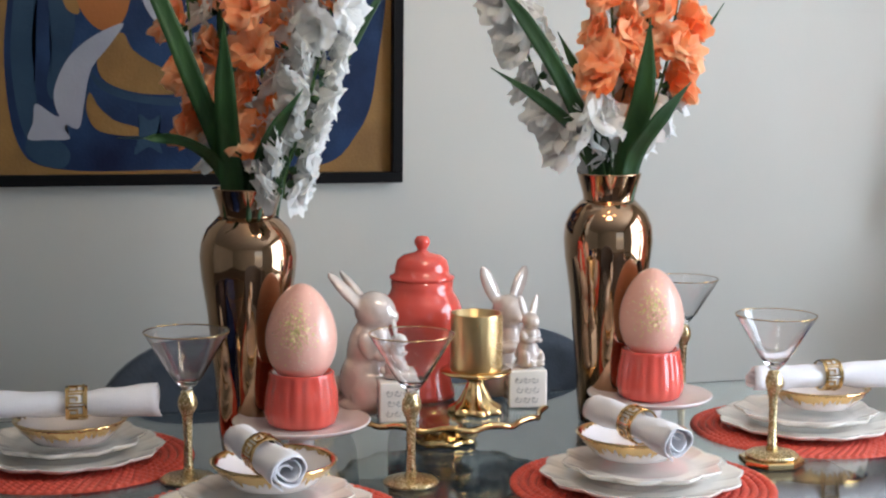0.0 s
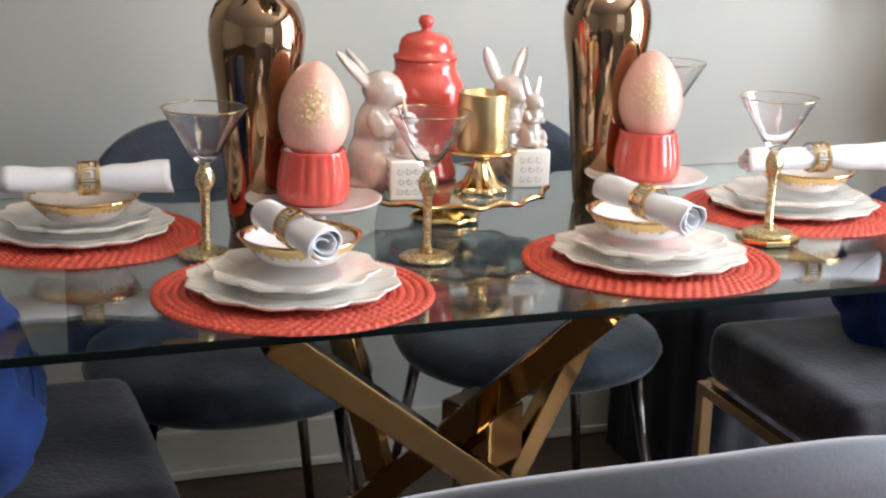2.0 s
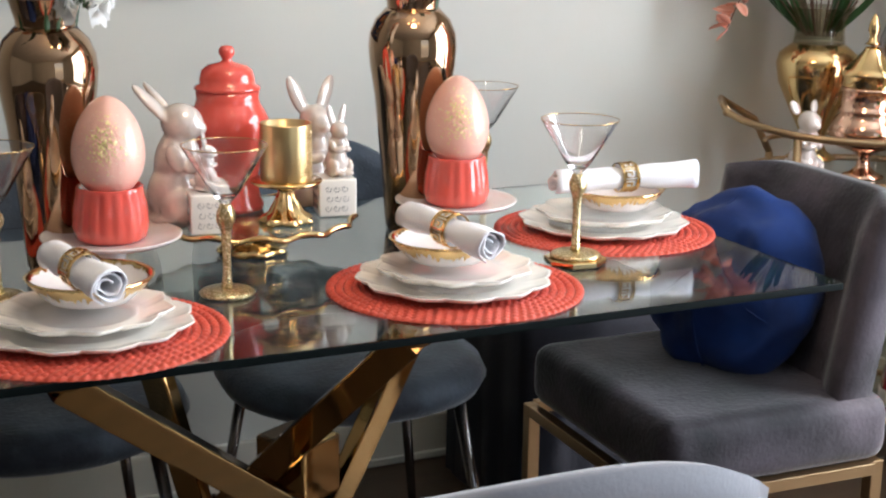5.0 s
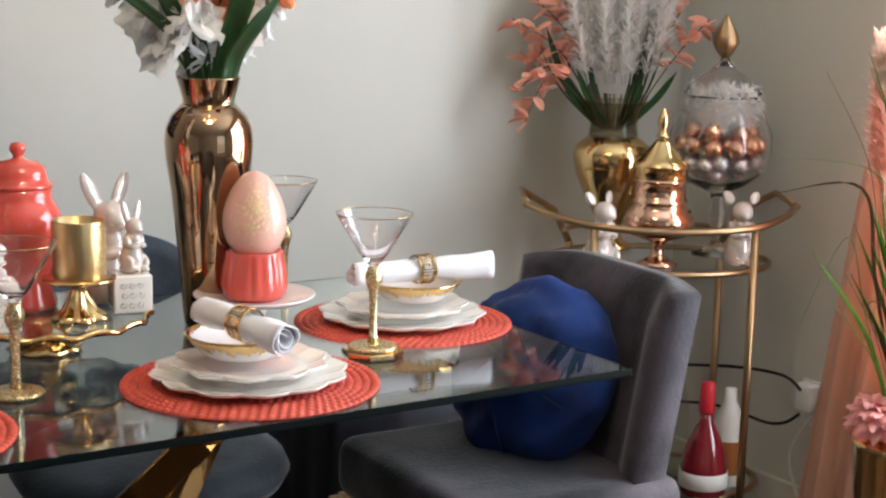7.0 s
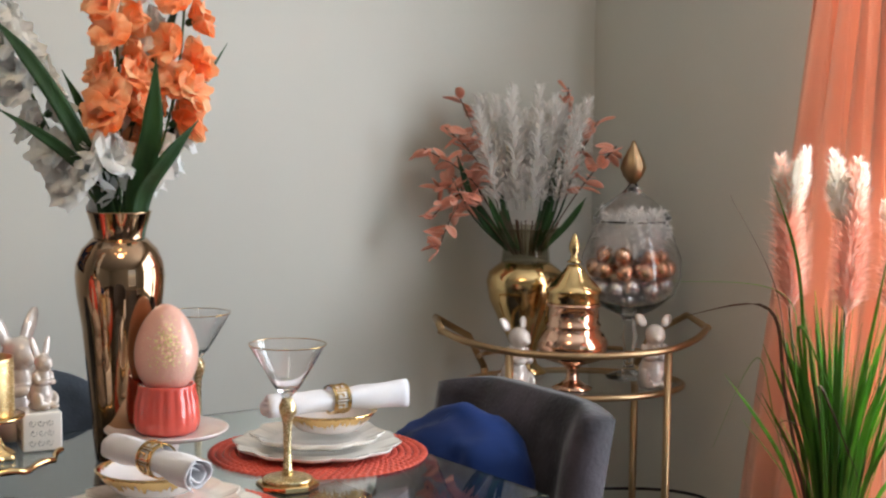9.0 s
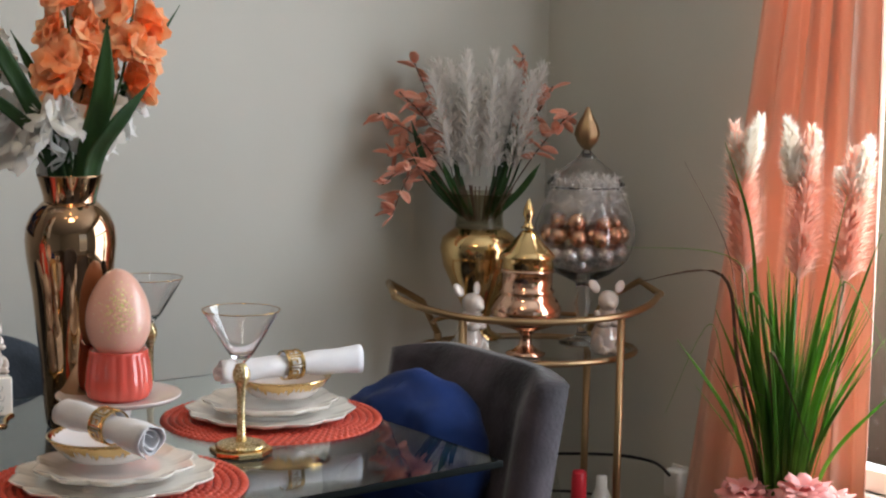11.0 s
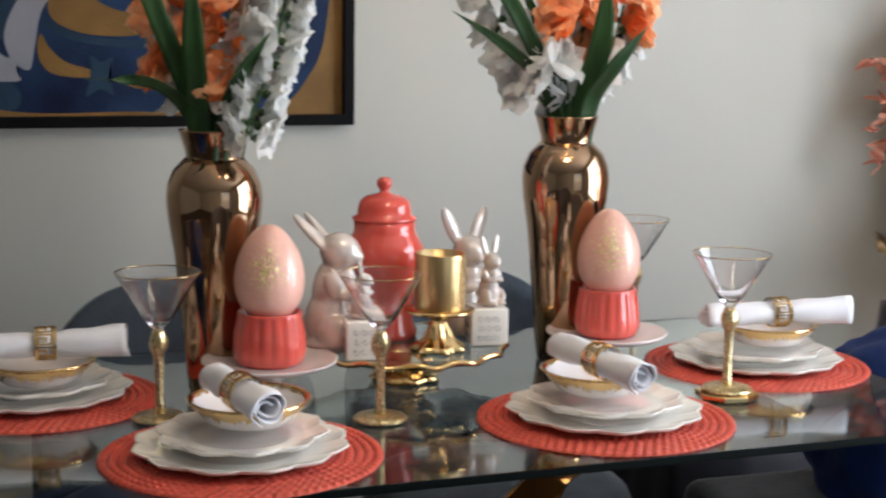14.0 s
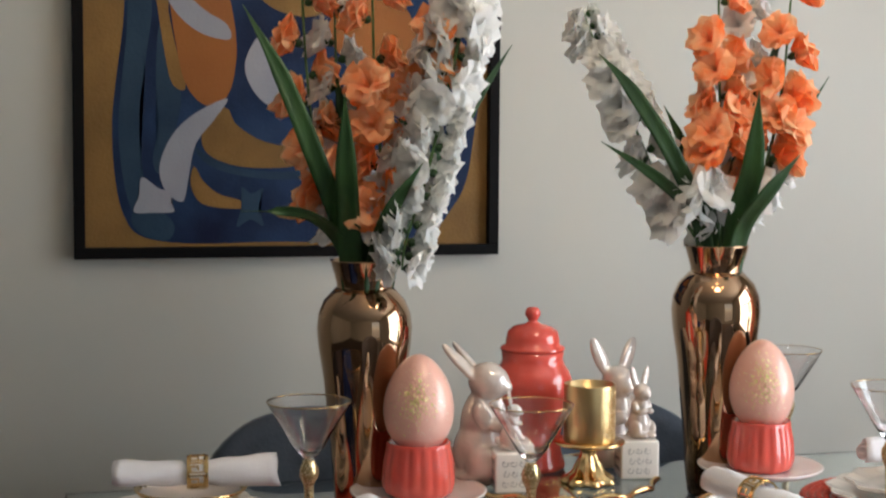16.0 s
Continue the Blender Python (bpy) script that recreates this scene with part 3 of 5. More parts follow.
def shell_chair(m, mat, label, group, wide=0.50, drop=0.20, bend=1.05):
    c = thing("dining_chair", label, "chair", m, group)
    prof = [(0, 0.40), (0.20, 0.402), (0.235, 0.42), (0.248, 0.445), (0.238, 0.468), (0.20, 0.480), (0.10, 0.484), (0, 0.484)]
    part("seat", lathe(prof, 44, lambda a, i: 1 + 0.045 * abs(math.sin(2 * a)) ** 1.5), mat, c)
    part("backrest", arc_back(wide, 0.245, 0.44, 0.83, 0.05, drop, bend), mat, c)
    for sx, sy in [(-1, -1), (1, -1), (-1, 1), (1, 1)]:
        lg = part("leg", tube([(0.16 * sx, 0.15 * sy, 0.405), (0.215 * sx, 0.21 * sy, 0.0)], [0.012, 0.008], 10), CHROME, c, "slim dark metal leg")
        part("rubber_foot", lathe([(0, 0.0002), (0.011, 0.0002), (0.012, 0.008), (0.0095, 0.014), (0, 0.014)], 14, m=pose(0.215 * sx, 0.21 * sy, 0)), BLACK_PL, lg, "black rubber foot")
    part("brace", tube([(-0.16, -0.15, 0.398), (0.16, 0.15, 0.398)], 0.008, 8), CHROME, c)
    return c


shell_chair(pose(-0.182, 0.509, 0), VELVET_BLUE, "slate-blue velvet chair with rounded back behind the table", "velvet chairs round the table")
shell_chair(pose(0.385, 0.510, 0, 0, 0, -3), VELVET_BLUE, "slate-blue velvet chair with rounded back behind the table", "velvet chairs round the table")
shell_chair(pose(-0.14, -0.700, 0, 0, 0, 180) @ Matrix.Diagonal((1, 1, 1.052, 1)), VELVET_PALE, "pale grey velvet chair with rounded back, pulled out", "velvet chairs round the table", 0.80, 0.10, 0.6)
sash = tagged(part("chair_bow", blob([((0, 0, 0), (0.030, 0.016, 0.022), (0, 0, 0)), ((-0.055, 0, 0.006), (0.048, 0.014, 0.030), (0, -14, 0)), ((0.055, 0, 0.006), (0.048, 0.014, 0.030), (0, 14, 0)), ((-0.02, 0, -0.07), (0.018, 0.008, 0.06), (0, 10, 0)), ((0.02, 0, -0.07), (0.018, 0.008, 0.06), (0, -10, 0))]), CURTAIN), "coral satin bow tied on a chair back", "bow")
sash.matrix_basis = pose(0.005, -1.045, 0.797)


def head_chair(m, label):
    c = thing("upholstered_chair", label, "chair", m, "grey velvet chairs at the table ends")
    part("seat", box(0.45, 0.50, 0.12, pose(0.01, 0, 0.425), 0.045, 6), VELVET_GREY, c)
    # leaning padded back with forward wings
    bb = bmesh.new()
    n, rows = 20, []
    for side in (0, 1):
        rows.append([])
        for i in range(13):
            s = i / 12
            row = []
            for k in range(n + 1):
                u = 2 * k / n - 1
                zt = 0.822 - 0.018 * abs(u) ** 4
                z = 0.40 + (zt - 0.40) * s
                wing = 0.060 * max(0, abs(u) - 0.62) / 0.38
                x = 0.185 + 0.075 * s - wing * (1.0 if side == 0 else 0.25)
                t = 0.075
                e = min(1.0, 5 * min(1.03 - s, 1.02 - abs(u)))
                o = t / 2 * math.sqrt(max(e, 0.05)) * (1 if side else -1)
                row.append(bb.verts.new((x + o, u * 0.230, z)))
            rows[side].append(row)
    for sd in rows:
        for u, v in zip(sd, sd[1:]):
            for k in range(n):
                bb.faces.new((u[k], u[k + 1], v[k + 1], v[k]))
    f0, f1 = rows
    for k in range(n):
        bb.faces.new((f0[0][k], f0[0][k + 1], f1[0][k + 1], f1[0][k]))
        bb.faces.new((f0[-1][k], f0[-1][k + 1], f1[-1][k + 1], f1[-1][k]))
    for i in range(12):
        for k in (0, n):
            bb.faces.new((f0[i][k], f0[i + 1][k], f1[i + 1][k], f1[i][k]))
    bmesh.ops.recalc_face_normals(bb, faces=bb.faces)
    part("backrest", bb, VELVET_GREY, c)
    for sx, sy in [(-1, -1), (1, -1), (-1, 1), (1, 1)]:
        part("leg", box(0.024, 0.024, 0.366, pose(0.215 * sx, 0.23 * sy, 0.183), 0.002), BRASS, c, "square gold metal leg", smooth=False)
    for sy in (-1, 1):
        part("rail", box(0.406, 0.022, 0.022, pose(0, 0.24 * sy, 0.356), 0.002), BRASS, c, smooth=False)
    for sx in (-1, 1):
        part("rail", box(0.022, 0.456, 0.022, pose(0.215 * sx, 0, 0.354), 0.002), BRASS, c, smooth=False)
    return c


head_chair(pose(0.915, 0.150, 0, 0, 0, -2), "grey velvet upholstered chair on square gold legs")
head_chair(pose(-0.58, 0.16, 0, 0, 0, 180), "grey velvet upholstered chair tucked under the glass table")


def denim_cushion(m, label):
    c = thing("round_cushion", label, "cushion", m, "denim cushions")
    bb = bmesh.new()
    bmesh.ops.create_uvsphere(bb, u_segments=48, v_segments=28, radius=1)
    for v in bb.verts:
        r = math.hypot(v.co.x, v.co.y)
        a = math.atan2(v.co.y, v.co.x)
        w = 1 + 0.025 * math.sin(7 * a + 2 * v.co.z) + 0.015 * math.sin(17 * a) + 0.05 * noise.noise(v.co * 2.5)
        pinch = 1 - 0.25 * math.exp(-(r / 0.22) ** 2)
        n = noise.noise(v.co * 2.2) * 0.05 + 0.03 * abs(noise.noise(v.co * 4.5 + Vector((3, 1, 2))))
        v.co = Vector((v.co.x * 0.18 * w, v.co.y * 0.18 * w, (v.co.z * 0.105 * pinch) * (1 + n * 4) + n * 0.2))
    part("cover", bb, DENIM, c)
    for k in range(6):
        a = k * math.pi / 3 + 0.2
        pts = []
        for i in range(13):
            q = 0.06 + 1.4 * i / 12
            pts.append((0.1755 * math.sin(q) * math.cos(a), 0.1755 * math.sin(q) * math.sin(a), 0.1075 * math.cos(q)))
        part("seam", tube(pts, 0.0018, 5), DENIM, c)
    part("button", lathe([(0, 0.090), (0.016, 0.088), (0.019, 0.080), (0, 0.076)], 16), DENIM, c)
    return c


denim_cushion(pose(1.025, 0.200, 0.612, 0, -66, 8), "round blue denim cushion leaning on the chair back")
denim_cushion(pose(-0.668, -0.06, 0.678, 0, 66, 0), "round blue denim cushion leaning on the chair back")

bx = thing("covered_box", "low box draped in black cloth against the wall", "box")
part("carton", box(0.42, 0.34, 0.455, pose(1.01, 0.76, 0.2275), 0.008), BLACK_CLOTH, bx)
b = bmesh.new()
rows = []
for i in range(9):
    s_ = i / 8
    row = []
    for k in range(96):
        a_ = 2 * math.pi * k / 96
        c_, n_ = math.cos(a_), math.sin(a_)
        q = 1 / max(abs(c_), abs(n_))
        out = 1 if i > 1 else (0.55, 0.97)[i]
        fold = 0.007 * s_ * math.sin(a_ * 14 + 1.3 * math.sin(a_ * 3))
        row.append(b.verts.new((1.01 + (0.214 * out + fold) * c_ * q, 0.76 + (0.174 * out + fold) * n_ * q, 0.4625 - (0.0 if i < 1 else 0.003 if i == 1 else 0.455 * (i - 1.4) / 6.7))))
    rows.append(row)
for u, v in zip(rows, rows[1:]):
    for k in range(96):
        b.faces.new((u[k], u[(k + 1) % 96], v[(k + 1) % 96], v[k]))
b.faces.new(rows[0])
bmesh.ops.recalc_face_normals(b, faces=b.faces)
part("cloth", b, BLACK_CLOTH, bx, "black cloth hanging in soft folds")

# ---- place settings ----
def ring_mesh(rows):
    bb = bmesh.new()
    vs = [[bb.verts.new(p) for p in r] for r in rows]
    n = len(rows[0])
    for u, v in zip(vs, vs[1:]):
        for k in range(n):
            j = (k + 1) % n
            bb.faces.new((u[k], u[j], v[j], v[k]))
    return bb


RINGS = 15
PITCH = 0.187 / RINGS


def braid_mesh(i):
    """One ring of braided straw: a low rounded cord with slanting strands."""
    n = max(24, int(7.0 * (i + 1)) * 4)
    teeth = max(6, int(2 * math.pi * (i + 0.5) * PITCH / 0.0135))
    rows = []
    for q in range(7):
        u = q / 6
        row = []
        for k in range(n):
            a = 2 * math.pi * k / n
            br = 0.5 + 0.5 * math.sin(a * teeth + 3.0 * abs(u - 0.5) + i * 2.1)
            r = max((i + 0.02 + 0.96 * u) * PITCH, 0.0012) + (0.0018 * br if (i == RINGS - 1 and q > 4) else 0)
            z = 0.0002 if q in (0, 6) else 0.0010 + 0.0052 * math.sin(math.pi * u) ** 0.7 * (0.30 + 0.70 * br)
            row.append((r * math.cos(a), r * math.sin(a), z))
        rows.append(row)
    bb = ring_mesh(rows)
    bmesh.ops.recalc_face_normals(bb, faces=bb.faces)
    return bb


MAT_PARTS = []


def placemat(m):
    g = thing("placemat", "round coral-red braided straw placemat on the glass table", "placemat", m, "coral placemats")
    for i in range(RINGS):
        if len(MAT_PARTS) < RINGS:
            MAT_PARTS.append(part("braided_ring", braid_mesh(i), MAT_RED, g))
        else:
            more("braided_ring", MAT_PARTS[i], Matrix.Identity(4), g)
    return g


def baroque(lobes, amp):
    def f(a, w):
        q = (a * lobes / (2 * math.pi)) % 1.0
        s = math.sin(math.pi * q)
        return 1 + w * amp * (s ** 0.6 - 0.6 + 0.35 * math.exp(-((q - 0.5) / 0.1) ** 2))
    return f


def plate_mesh(R, rise, lobes, amp, z0=0.0):
    prof = [(0.0, 0.004, 0), (0.55, 0.004, 0), (0.66, 0.008, 0.1), (0.72, 0.35 * rise, 0.3), (0.86, 0.70 * rise, 0.7), (0.97, rise, 1), (1.0, rise + 0.0015, 1), (1.005, rise, 1), (0.98, rise - 0.004, 1), (0.84, 0.5 * rise - 0.004, 0.7), (0.66, 0.002, 0.2), (0.55, 0.0, 0), (0, 0, 0)]
    n, f = 144, baroque(lobes, amp)
    rows = []
    for q, z, w in prof:
        rows.append([(max(q * R, 0.001) * f(2 * math.pi * k / n, w) * math.cos(2 * math.pi * k / n), max(q * R, 0.001) * f(2 * math.pi * k / n, w) * math.sin(2 * math.pi * k / n), z + z0) for k in range(n)])
    bb = ring_mesh(rows)
    bmesh.ops.recalc_face_normals(bb, faces=bb.faces)
    return bb


def bowl_gold():
    """The dripped gold band round the bowl's rim, outside and in."""
    n, rows = 160, []
    rnd = random.Random(3)
    drip = [0.35 + 0.65 * rnd.random() for _ in range(n)]
    for s in (1.0, 0.66, 0.33, 0.0):
        row = []
        for k in range(n):
            a = 2 * math.pi * k / n
            z = 0.047 - s * 0.030 * drip[k]
            r = 0.048 + 0.039 * ((z - 0.0) / 0.047) ** 0.75 + 0.0012
            row.append((r * math.cos(a), r * math.sin(a), z))
        rows.append(row)
    for s in (0.3, 1.0):
        row = []
        for k in range(n):
            a = 2 * math.pi * k / n
            z = 0.0475 - (s - 0.3) * 0.014 * drip[(k * 7) % n]
            r = 0.048 + 0.039 * (z / 0.047) ** 0.75 - 0.0042
            row.append((r * math.cos(a), r * math.sin(a), z))
        rows.append(row)
    bb = ring_mesh(rows)
    bmesh.ops.recalc_face_normals(bb, faces=bb.faces)
    return bb


def bowl_mesh():
    out = [(0, 0.0), (0.03, 0.0), (0.048, 0.003)] + [(0.048 + 0.039 * (z / 0.047) ** 0.75, z) for z in (0.006, 0.012, 0.02, 0.03, 0.04, 0.047)]
    inn = [(0.048 + 0.039 * (z / 0.047) ** 0.75 - 0.003, z) for z in (0.047, 0.04, 0.03, 0.02, 0.012)] + [(0.045, 0.006), (0, 0.006)]
    return lathe(out + inn, 60)


def napkin_mesh(length, seed):
    """A rolled cloth along x with a spiral end, pinched in its middle."""
    rnd = random.Random(seed)
    bb = bmesh.new()
    rows, n, m = [], 46, 20
    turns = 2.6
    for i in range(m + 1):
        s = i / m
        x = (s - 0.5) * length
        pinch = 1 - 0.22 * math.exp(-((s - 0.52) / 0.10) ** 2)
        flare = 1 + 0.22 * max(0, (s - 0.55) / 0.45) ** 1.2
        row = []
        for k in range(n + 1):
            q = k / n
            a = q * turns * 2 * math.pi + 0.6
            r = (0.005 + 0.0175 * q ** 0.75) * pinch * flare
            w = 1 + 0.07 * math.sin(3 * a + 5 * s + seed) + 0.04 * math.sin(21 * s + 2 * a + seed) + 0.16 * noise.noise(Vector((s * 5, math.cos(a) * 1.2, math.sin(a) * 1.2 + seed * 3)))
            row.append(bb.verts.new((x + 0.004 * math.sin(a * 1.3 + seed) * (abs(s - 0.5) * 2) ** 4 + 0.010 * (q - 0.5) * (s > 0.9), r * w * math.cos(a) * 1.06, r * w * math.sin(a) * 0.92)))
        rows.append(row)
    for u, v in zip(rows, rows[1:]):
        for k in range(n):
            bb.faces.new((u[k], u[k + 1], v[k + 1], v[k]))
    return bb


def key_ring(parent, m):
    """A gold napkin ring with a raised square-key pattern."""
    r = thing("napkin_ring", "gold napkin ring with a pierced square key pattern", "napkin ring", m, "gold napkin rings")
    for zx in (-0.0135, 0.0135):
        part("hoop", lathe([(0.0228, -0.002), (0.0250, -0.002), (0.0250, 0.002), (0.0228, 0.002), (0.0228, -0.002)], 40, m=pose(zx, 0, 0, 0, 90, 0)), GOLD, r, smooth=False)
    cells = [(0, 0, 1, 9), (0, 8, 9, 1), (8, 0, 1, 9), (3, 0, 6, 1), (3, 0, 1, 5.4), (3, 4.4, 3.6, 1)]
    bb = bmesh.new()
    for k in range(8):
        a0 = k * 45
        for x, y, w, h in cells:
            # x runs along the ring, y across it
            ang = a0 + (x + w / 2) * 4.2
            box((h) * 0.0026, w * 0.00185, 0.0022, pose(0, 0, 0, ang, 0, 0) @ pose(-0.0118 + (y + h / 2) * 0.0026, 0, 0.0242), bm=bb)
    part("key_band", bb, GOLD, r, smooth=False)
    part("sleeve", lathe([(0.0226, -0.012), (0.0232, -0.012), (0.0232, 0.012), (0.0226, 0.012), (0.0226, -0.012)], 40, m=pose(0, 0, 0, 0, 90, 0)), LINEN, r, smooth=True)
    return r


def setting(x, y, turn, nap_at, nap_turn, nap_tilt, nap_len, seed, bowl_at):
    placemat(pose(x, y, TZ + 0.0005, 0, 0, turn))
    ch_ = tagged(part("charger_plate", plate_mesh(0.139, 0.013, 12, 0.062), CERAMIC), "large cream ceramic plate with a scalloped edge", "plate", "dinner plates")
    ch_.matrix_basis = pose(x, y + 0.004, TZ + 0.0068, 0, 0, turn + 10)
    sp = tagged(part("salad_plate", plate_mesh(0.109, 0.014, 10, 0.095), CERAMIC), "smaller cream ceramic plate with a scalloped edge", "plate", "salad plates")
    sp.matrix_basis = pose(x + 0.002, y + 0.006, TZ + 0.0205, 0, 0, turn + 25)
    bo = thing("bowl", "small white bowl with a dripped gold rim", "bowl", pose(bowl_at[0], bowl_at[1], TZ + 0.036, 0, 0, turn) @ Matrix.Diagonal((0.95, 0.95, 0.78, 1)), "gold rimmed bowls")
    part("body", bowl_mesh(), WHITE_CER, bo)
    part("gold_rim", bowl_gold(), GOLD, bo, "dripped gold glaze band")
    nz = TZ + 0.096
    nm = pose(nap_at[0], nap_at[1], nz, 0, nap_tilt, nap_turn)
    np_ = tagged(part("napkin", napkin_mesh(nap_len, seed), LINEN), "rolled white linen napkin lying across a bowl", "napkin", "rolled napkins")
    np_.matrix_basis = nm
    sol_ = np_.modifiers.new("solid", "SOLIDIFY")
    sol_.thickness = 0.0022
    key_ring(np_, nm @ pose(0.003, 0, 0))


setting(-0.218, -0.084, 8, (-0.225, -0.114), -76.8, 2.8, 0.165, 1, (-0.202, -0.057))
setting(0.323, -0.063, 20, (0.301, -0.086), -77.8, 2.9, 0.194, 2, (0.319, -0.040))
setting(0.718, 0.172, 0, (0.737, 0.147), -3.0, -0.0, 0.262, 3, (0.742, 0.178))
setting(-0.455, 0.285, 30, (-0.444, 0.244), -4.1, -0.0, 0.234, 4, (-0.450, 0.250))


# ---- martini glasses ----
def martini(m, label):
    g = thing("martini_glass", label, "glass", m, "martini glasses")
    outer = [(0.0065, 0.1315), (0.0085, 0.134), (0.013, 0.1385), (0.022, 0.150), (0.0600, 0.2135), (0.0605, 0.2146)]
    inner = [(0.0594, 0.2146), (0.0588, 0.2132), (0.0205, 0.1505), (0.012, 0.1425), (0, 0.1405)]
    cone = [(0, 0.1315)] + outer + inner
    cup = part("bowl", lathe(cone, 64), WINE_GLASS, g, "clear glass cone")
    cup.visible_shadow = False
    part("rim", tube([(0.0600 * math.cos(a), 0.0600 * math.sin(a), 0.2148) for a in [2 * math.pi * k / 48 for k in range(48)]], 0.0007, 6, True), GOLD, cup, "thin gold rim")
    stem = [(0, 0.008), (0.0095, 0.010), (0.0066, 0.020), (0.0056, 0.050), (0.0064, 0.085), (0.0072, 0.094), (0.0095, 0.099), (0.0128, 0.106), (0.0135, 0.113), (0.0125, 0.120), (0.0088, 0.127), (0.0082, 0.1300), (0, 0.1308)]
    part("stem", lathe(stem, 20, lambda a, i: 1 + 0.09 * math.sin(5 * a + i)), GLITTER, g, "gold glitter stem")
    part("foot", lathe([(0, 0.0), (0.038, 0.0), (0.040, 0.003), (0.036, 0.0065), (0.014, 0.0095), (0, 0.011)], 40), GLITTER, g, "gold glitter foot")
    return g


martini(pose(-0.294, 0.123, TZ + 0.0012), "martini glass with gold glitter stem and foot")
martini(pose(0.008, 0.028, TZ + 0.0012), "martini glass with gold glitter stem and foot")
martini(pose(0.560, -0.002, TZ + 0.0112, 0, 0, 40), "martini glass with gold glitter stem on a gold coaster")
martini(pose(0.628, 0.452, TZ + 0.0012), "martini glass with gold glitter stem at the table's far side")
co = tagged(part("coaster", lathe([(0, 0), (0.047, 0), (0.049, 0.002), (0.049, 0.008), (0.047, 0.010), (0, 0.010)], 8), GOLD, smooth=False), "polished gold octagonal coaster under a glass", "coaster")
co.matrix_basis = pose(0.560, -0.002, TZ + 0.0008, 0, 0, 12)

# ---- tall vases ----
VP = [(0, 0), (0.040, 0.0), (0.043, 0.004), (0.046, 0.03), (0.053, 0.12), (0.063, 0.22), (0.071, 0.27), (0.0735, 0.30), (0.071, 0.322), (0.062, 0.343), (0.050, 0.355), (0.0445, 0.361), (0.0425, 0.366), (0.043, 0.369), (0.0455, 0.378), (0.0525, 0.402), (0.0535, 0.404), (0.052, 0.404), (0.044, 0.38), (0.041, 0.366), (0.045, 0.35), (0.06, 0.33), (0.06, 0.2), (0.04, 0.02), (0, 0.02)]
VASES = [(-0.183, 0.272, TZ + 0.001), (0.418, 0.308, TZ + 0.001)]
for k, (x, y, z) in enumerate(VASES):
    v = thing("tall_vase", "tall mirror-bronze metallic vase with a flared neck", "vase", pose(x, y, z) @ Matrix.Diagonal((1, 1, 1.0 if k == 0 else 1.03, 1)), "metallic vases")
    part("body", lathe(VP[:12] + [(0.040, 0.361), (0.06, 0.33), (0.06, 0.2), (0.04, 0.02), (0, 0.02)], 64), VASE_GOLD, v)
    part("neck", lathe([(0.0425, 0.3612)] + VP[13:20] + [(0.0425, 0.3612)], 64), VASE_GOLD, v, "flared bronze neck")


# ---- eggs on pedestal plates ----
def egg_stand(x, y, s, pz):
    p = thing("pedestal_plate", "small white ceramic pedestal plate on the glass table", "cake stand", pose(x, y, TZ + 0.0008), "white pedestal plates")
    part("plate", lathe([(0, pz - 0.008), (0.03, pz - 0.008), (0.070 * s, pz - 0.005), (0.092 * s, pz - 0.001), (0.102 * s, pz + 0.005), (0.1025 * s, pz + 0.0075), (0.100 * s, pz + 0.008), (0.09 * s, pz + 0.0035), (0.066 * s, pz), (0, pz)], 64), WHITE_CER, p)
    part("foot", lathe([(0, 0), (0.040, 0), (0.041, 0.004), (0.022, 0.016), (0.018, 0.03), (0.024, pz - 0.008), (0, pz - 0.008)], 40), WHITE_CER, p)
    c = thing("egg_cup", "fluted coral ceramic egg cup on a white plate", "egg cup", pose(x, y, TZ + 0.0012 + pz), "coral egg cups")
    prof = [(0, 0), (0.046, 0), (0.052, 0.006), (0.0545, 0.02), (0.052, 0.05), (0.0475, 0.072), (0.0485, 0.078), (0.047, 0.080), (0.042, 0.077), (0.030, 0.060), (0, 0.052)]
    amp = [0, 0, 0.012, 0.04, 0.05, 0.045, 0.0, 0, 0, 0, 0]
    part("body", lathe([(r * s, z) for r, z in prof], 120, lambda a, i: 1 + amp[i] * (abs(math.sin(9 * a)) - 0.6)), CORAL, c)
    e = bmesh.new()
    bmesh.ops.create_uvsphere(e, u_segments=40, v_segments=28, radius=1)
    for vv in e.verts:
        t = vv.co.z
        k = 1 - 0.14 * t - 0.05 * t * t
        vv.co = Vector((vv.co.x * 0.0515 * s * k * 1.02, vv.co.y * 0.0515 * s * k * 1.02, t * 0.074))
    eg = tagged(part("decorative_egg", e, EGG), "large peach pearl egg sprinkled with gold glitter", "decorative egg", "glitter eggs")
    eg.matrix_basis = pose(x, y, TZ + 0.0012 + pz + 0.136)
    rg = random.Random(int(x * 1000))
    fl = bmesh.new()
    for _ in range(210):
        az, el = radians(-112 + rg.gauss(0, 15)), radians(8 + rg.gauss(0, 17))
        t = math.sin(el)
        k = (1 - 0.14 * t - 0.05 * t * t) * 0.0515 * s * 1.02 * math.cos(el)
        q = Vector((k * math.cos(az), k * math.sin(az), t * 0.074))
        f_ = bmesh.new()
        bmesh.ops.create_circle(f_, cap_ends=True, segments=5, radius=rg.uniform(0.0008, 0.0019))
        f_.transform(Matrix.Translation(q * 1.008) @ Vector((q.x, q.y, q.z * 0.5)).to_track_quat("Z", "Y").to_matrix().to_4x4() @ pose(0, 0, 0, rg.uniform(-25, 25), rg.uniform(-25, 25), 0))
        join(fl, f_)
    tagged(part("glitter_patch", fl, FLAKE, eg, "patch of gold glitter flakes", smooth=False), kind="stuff")


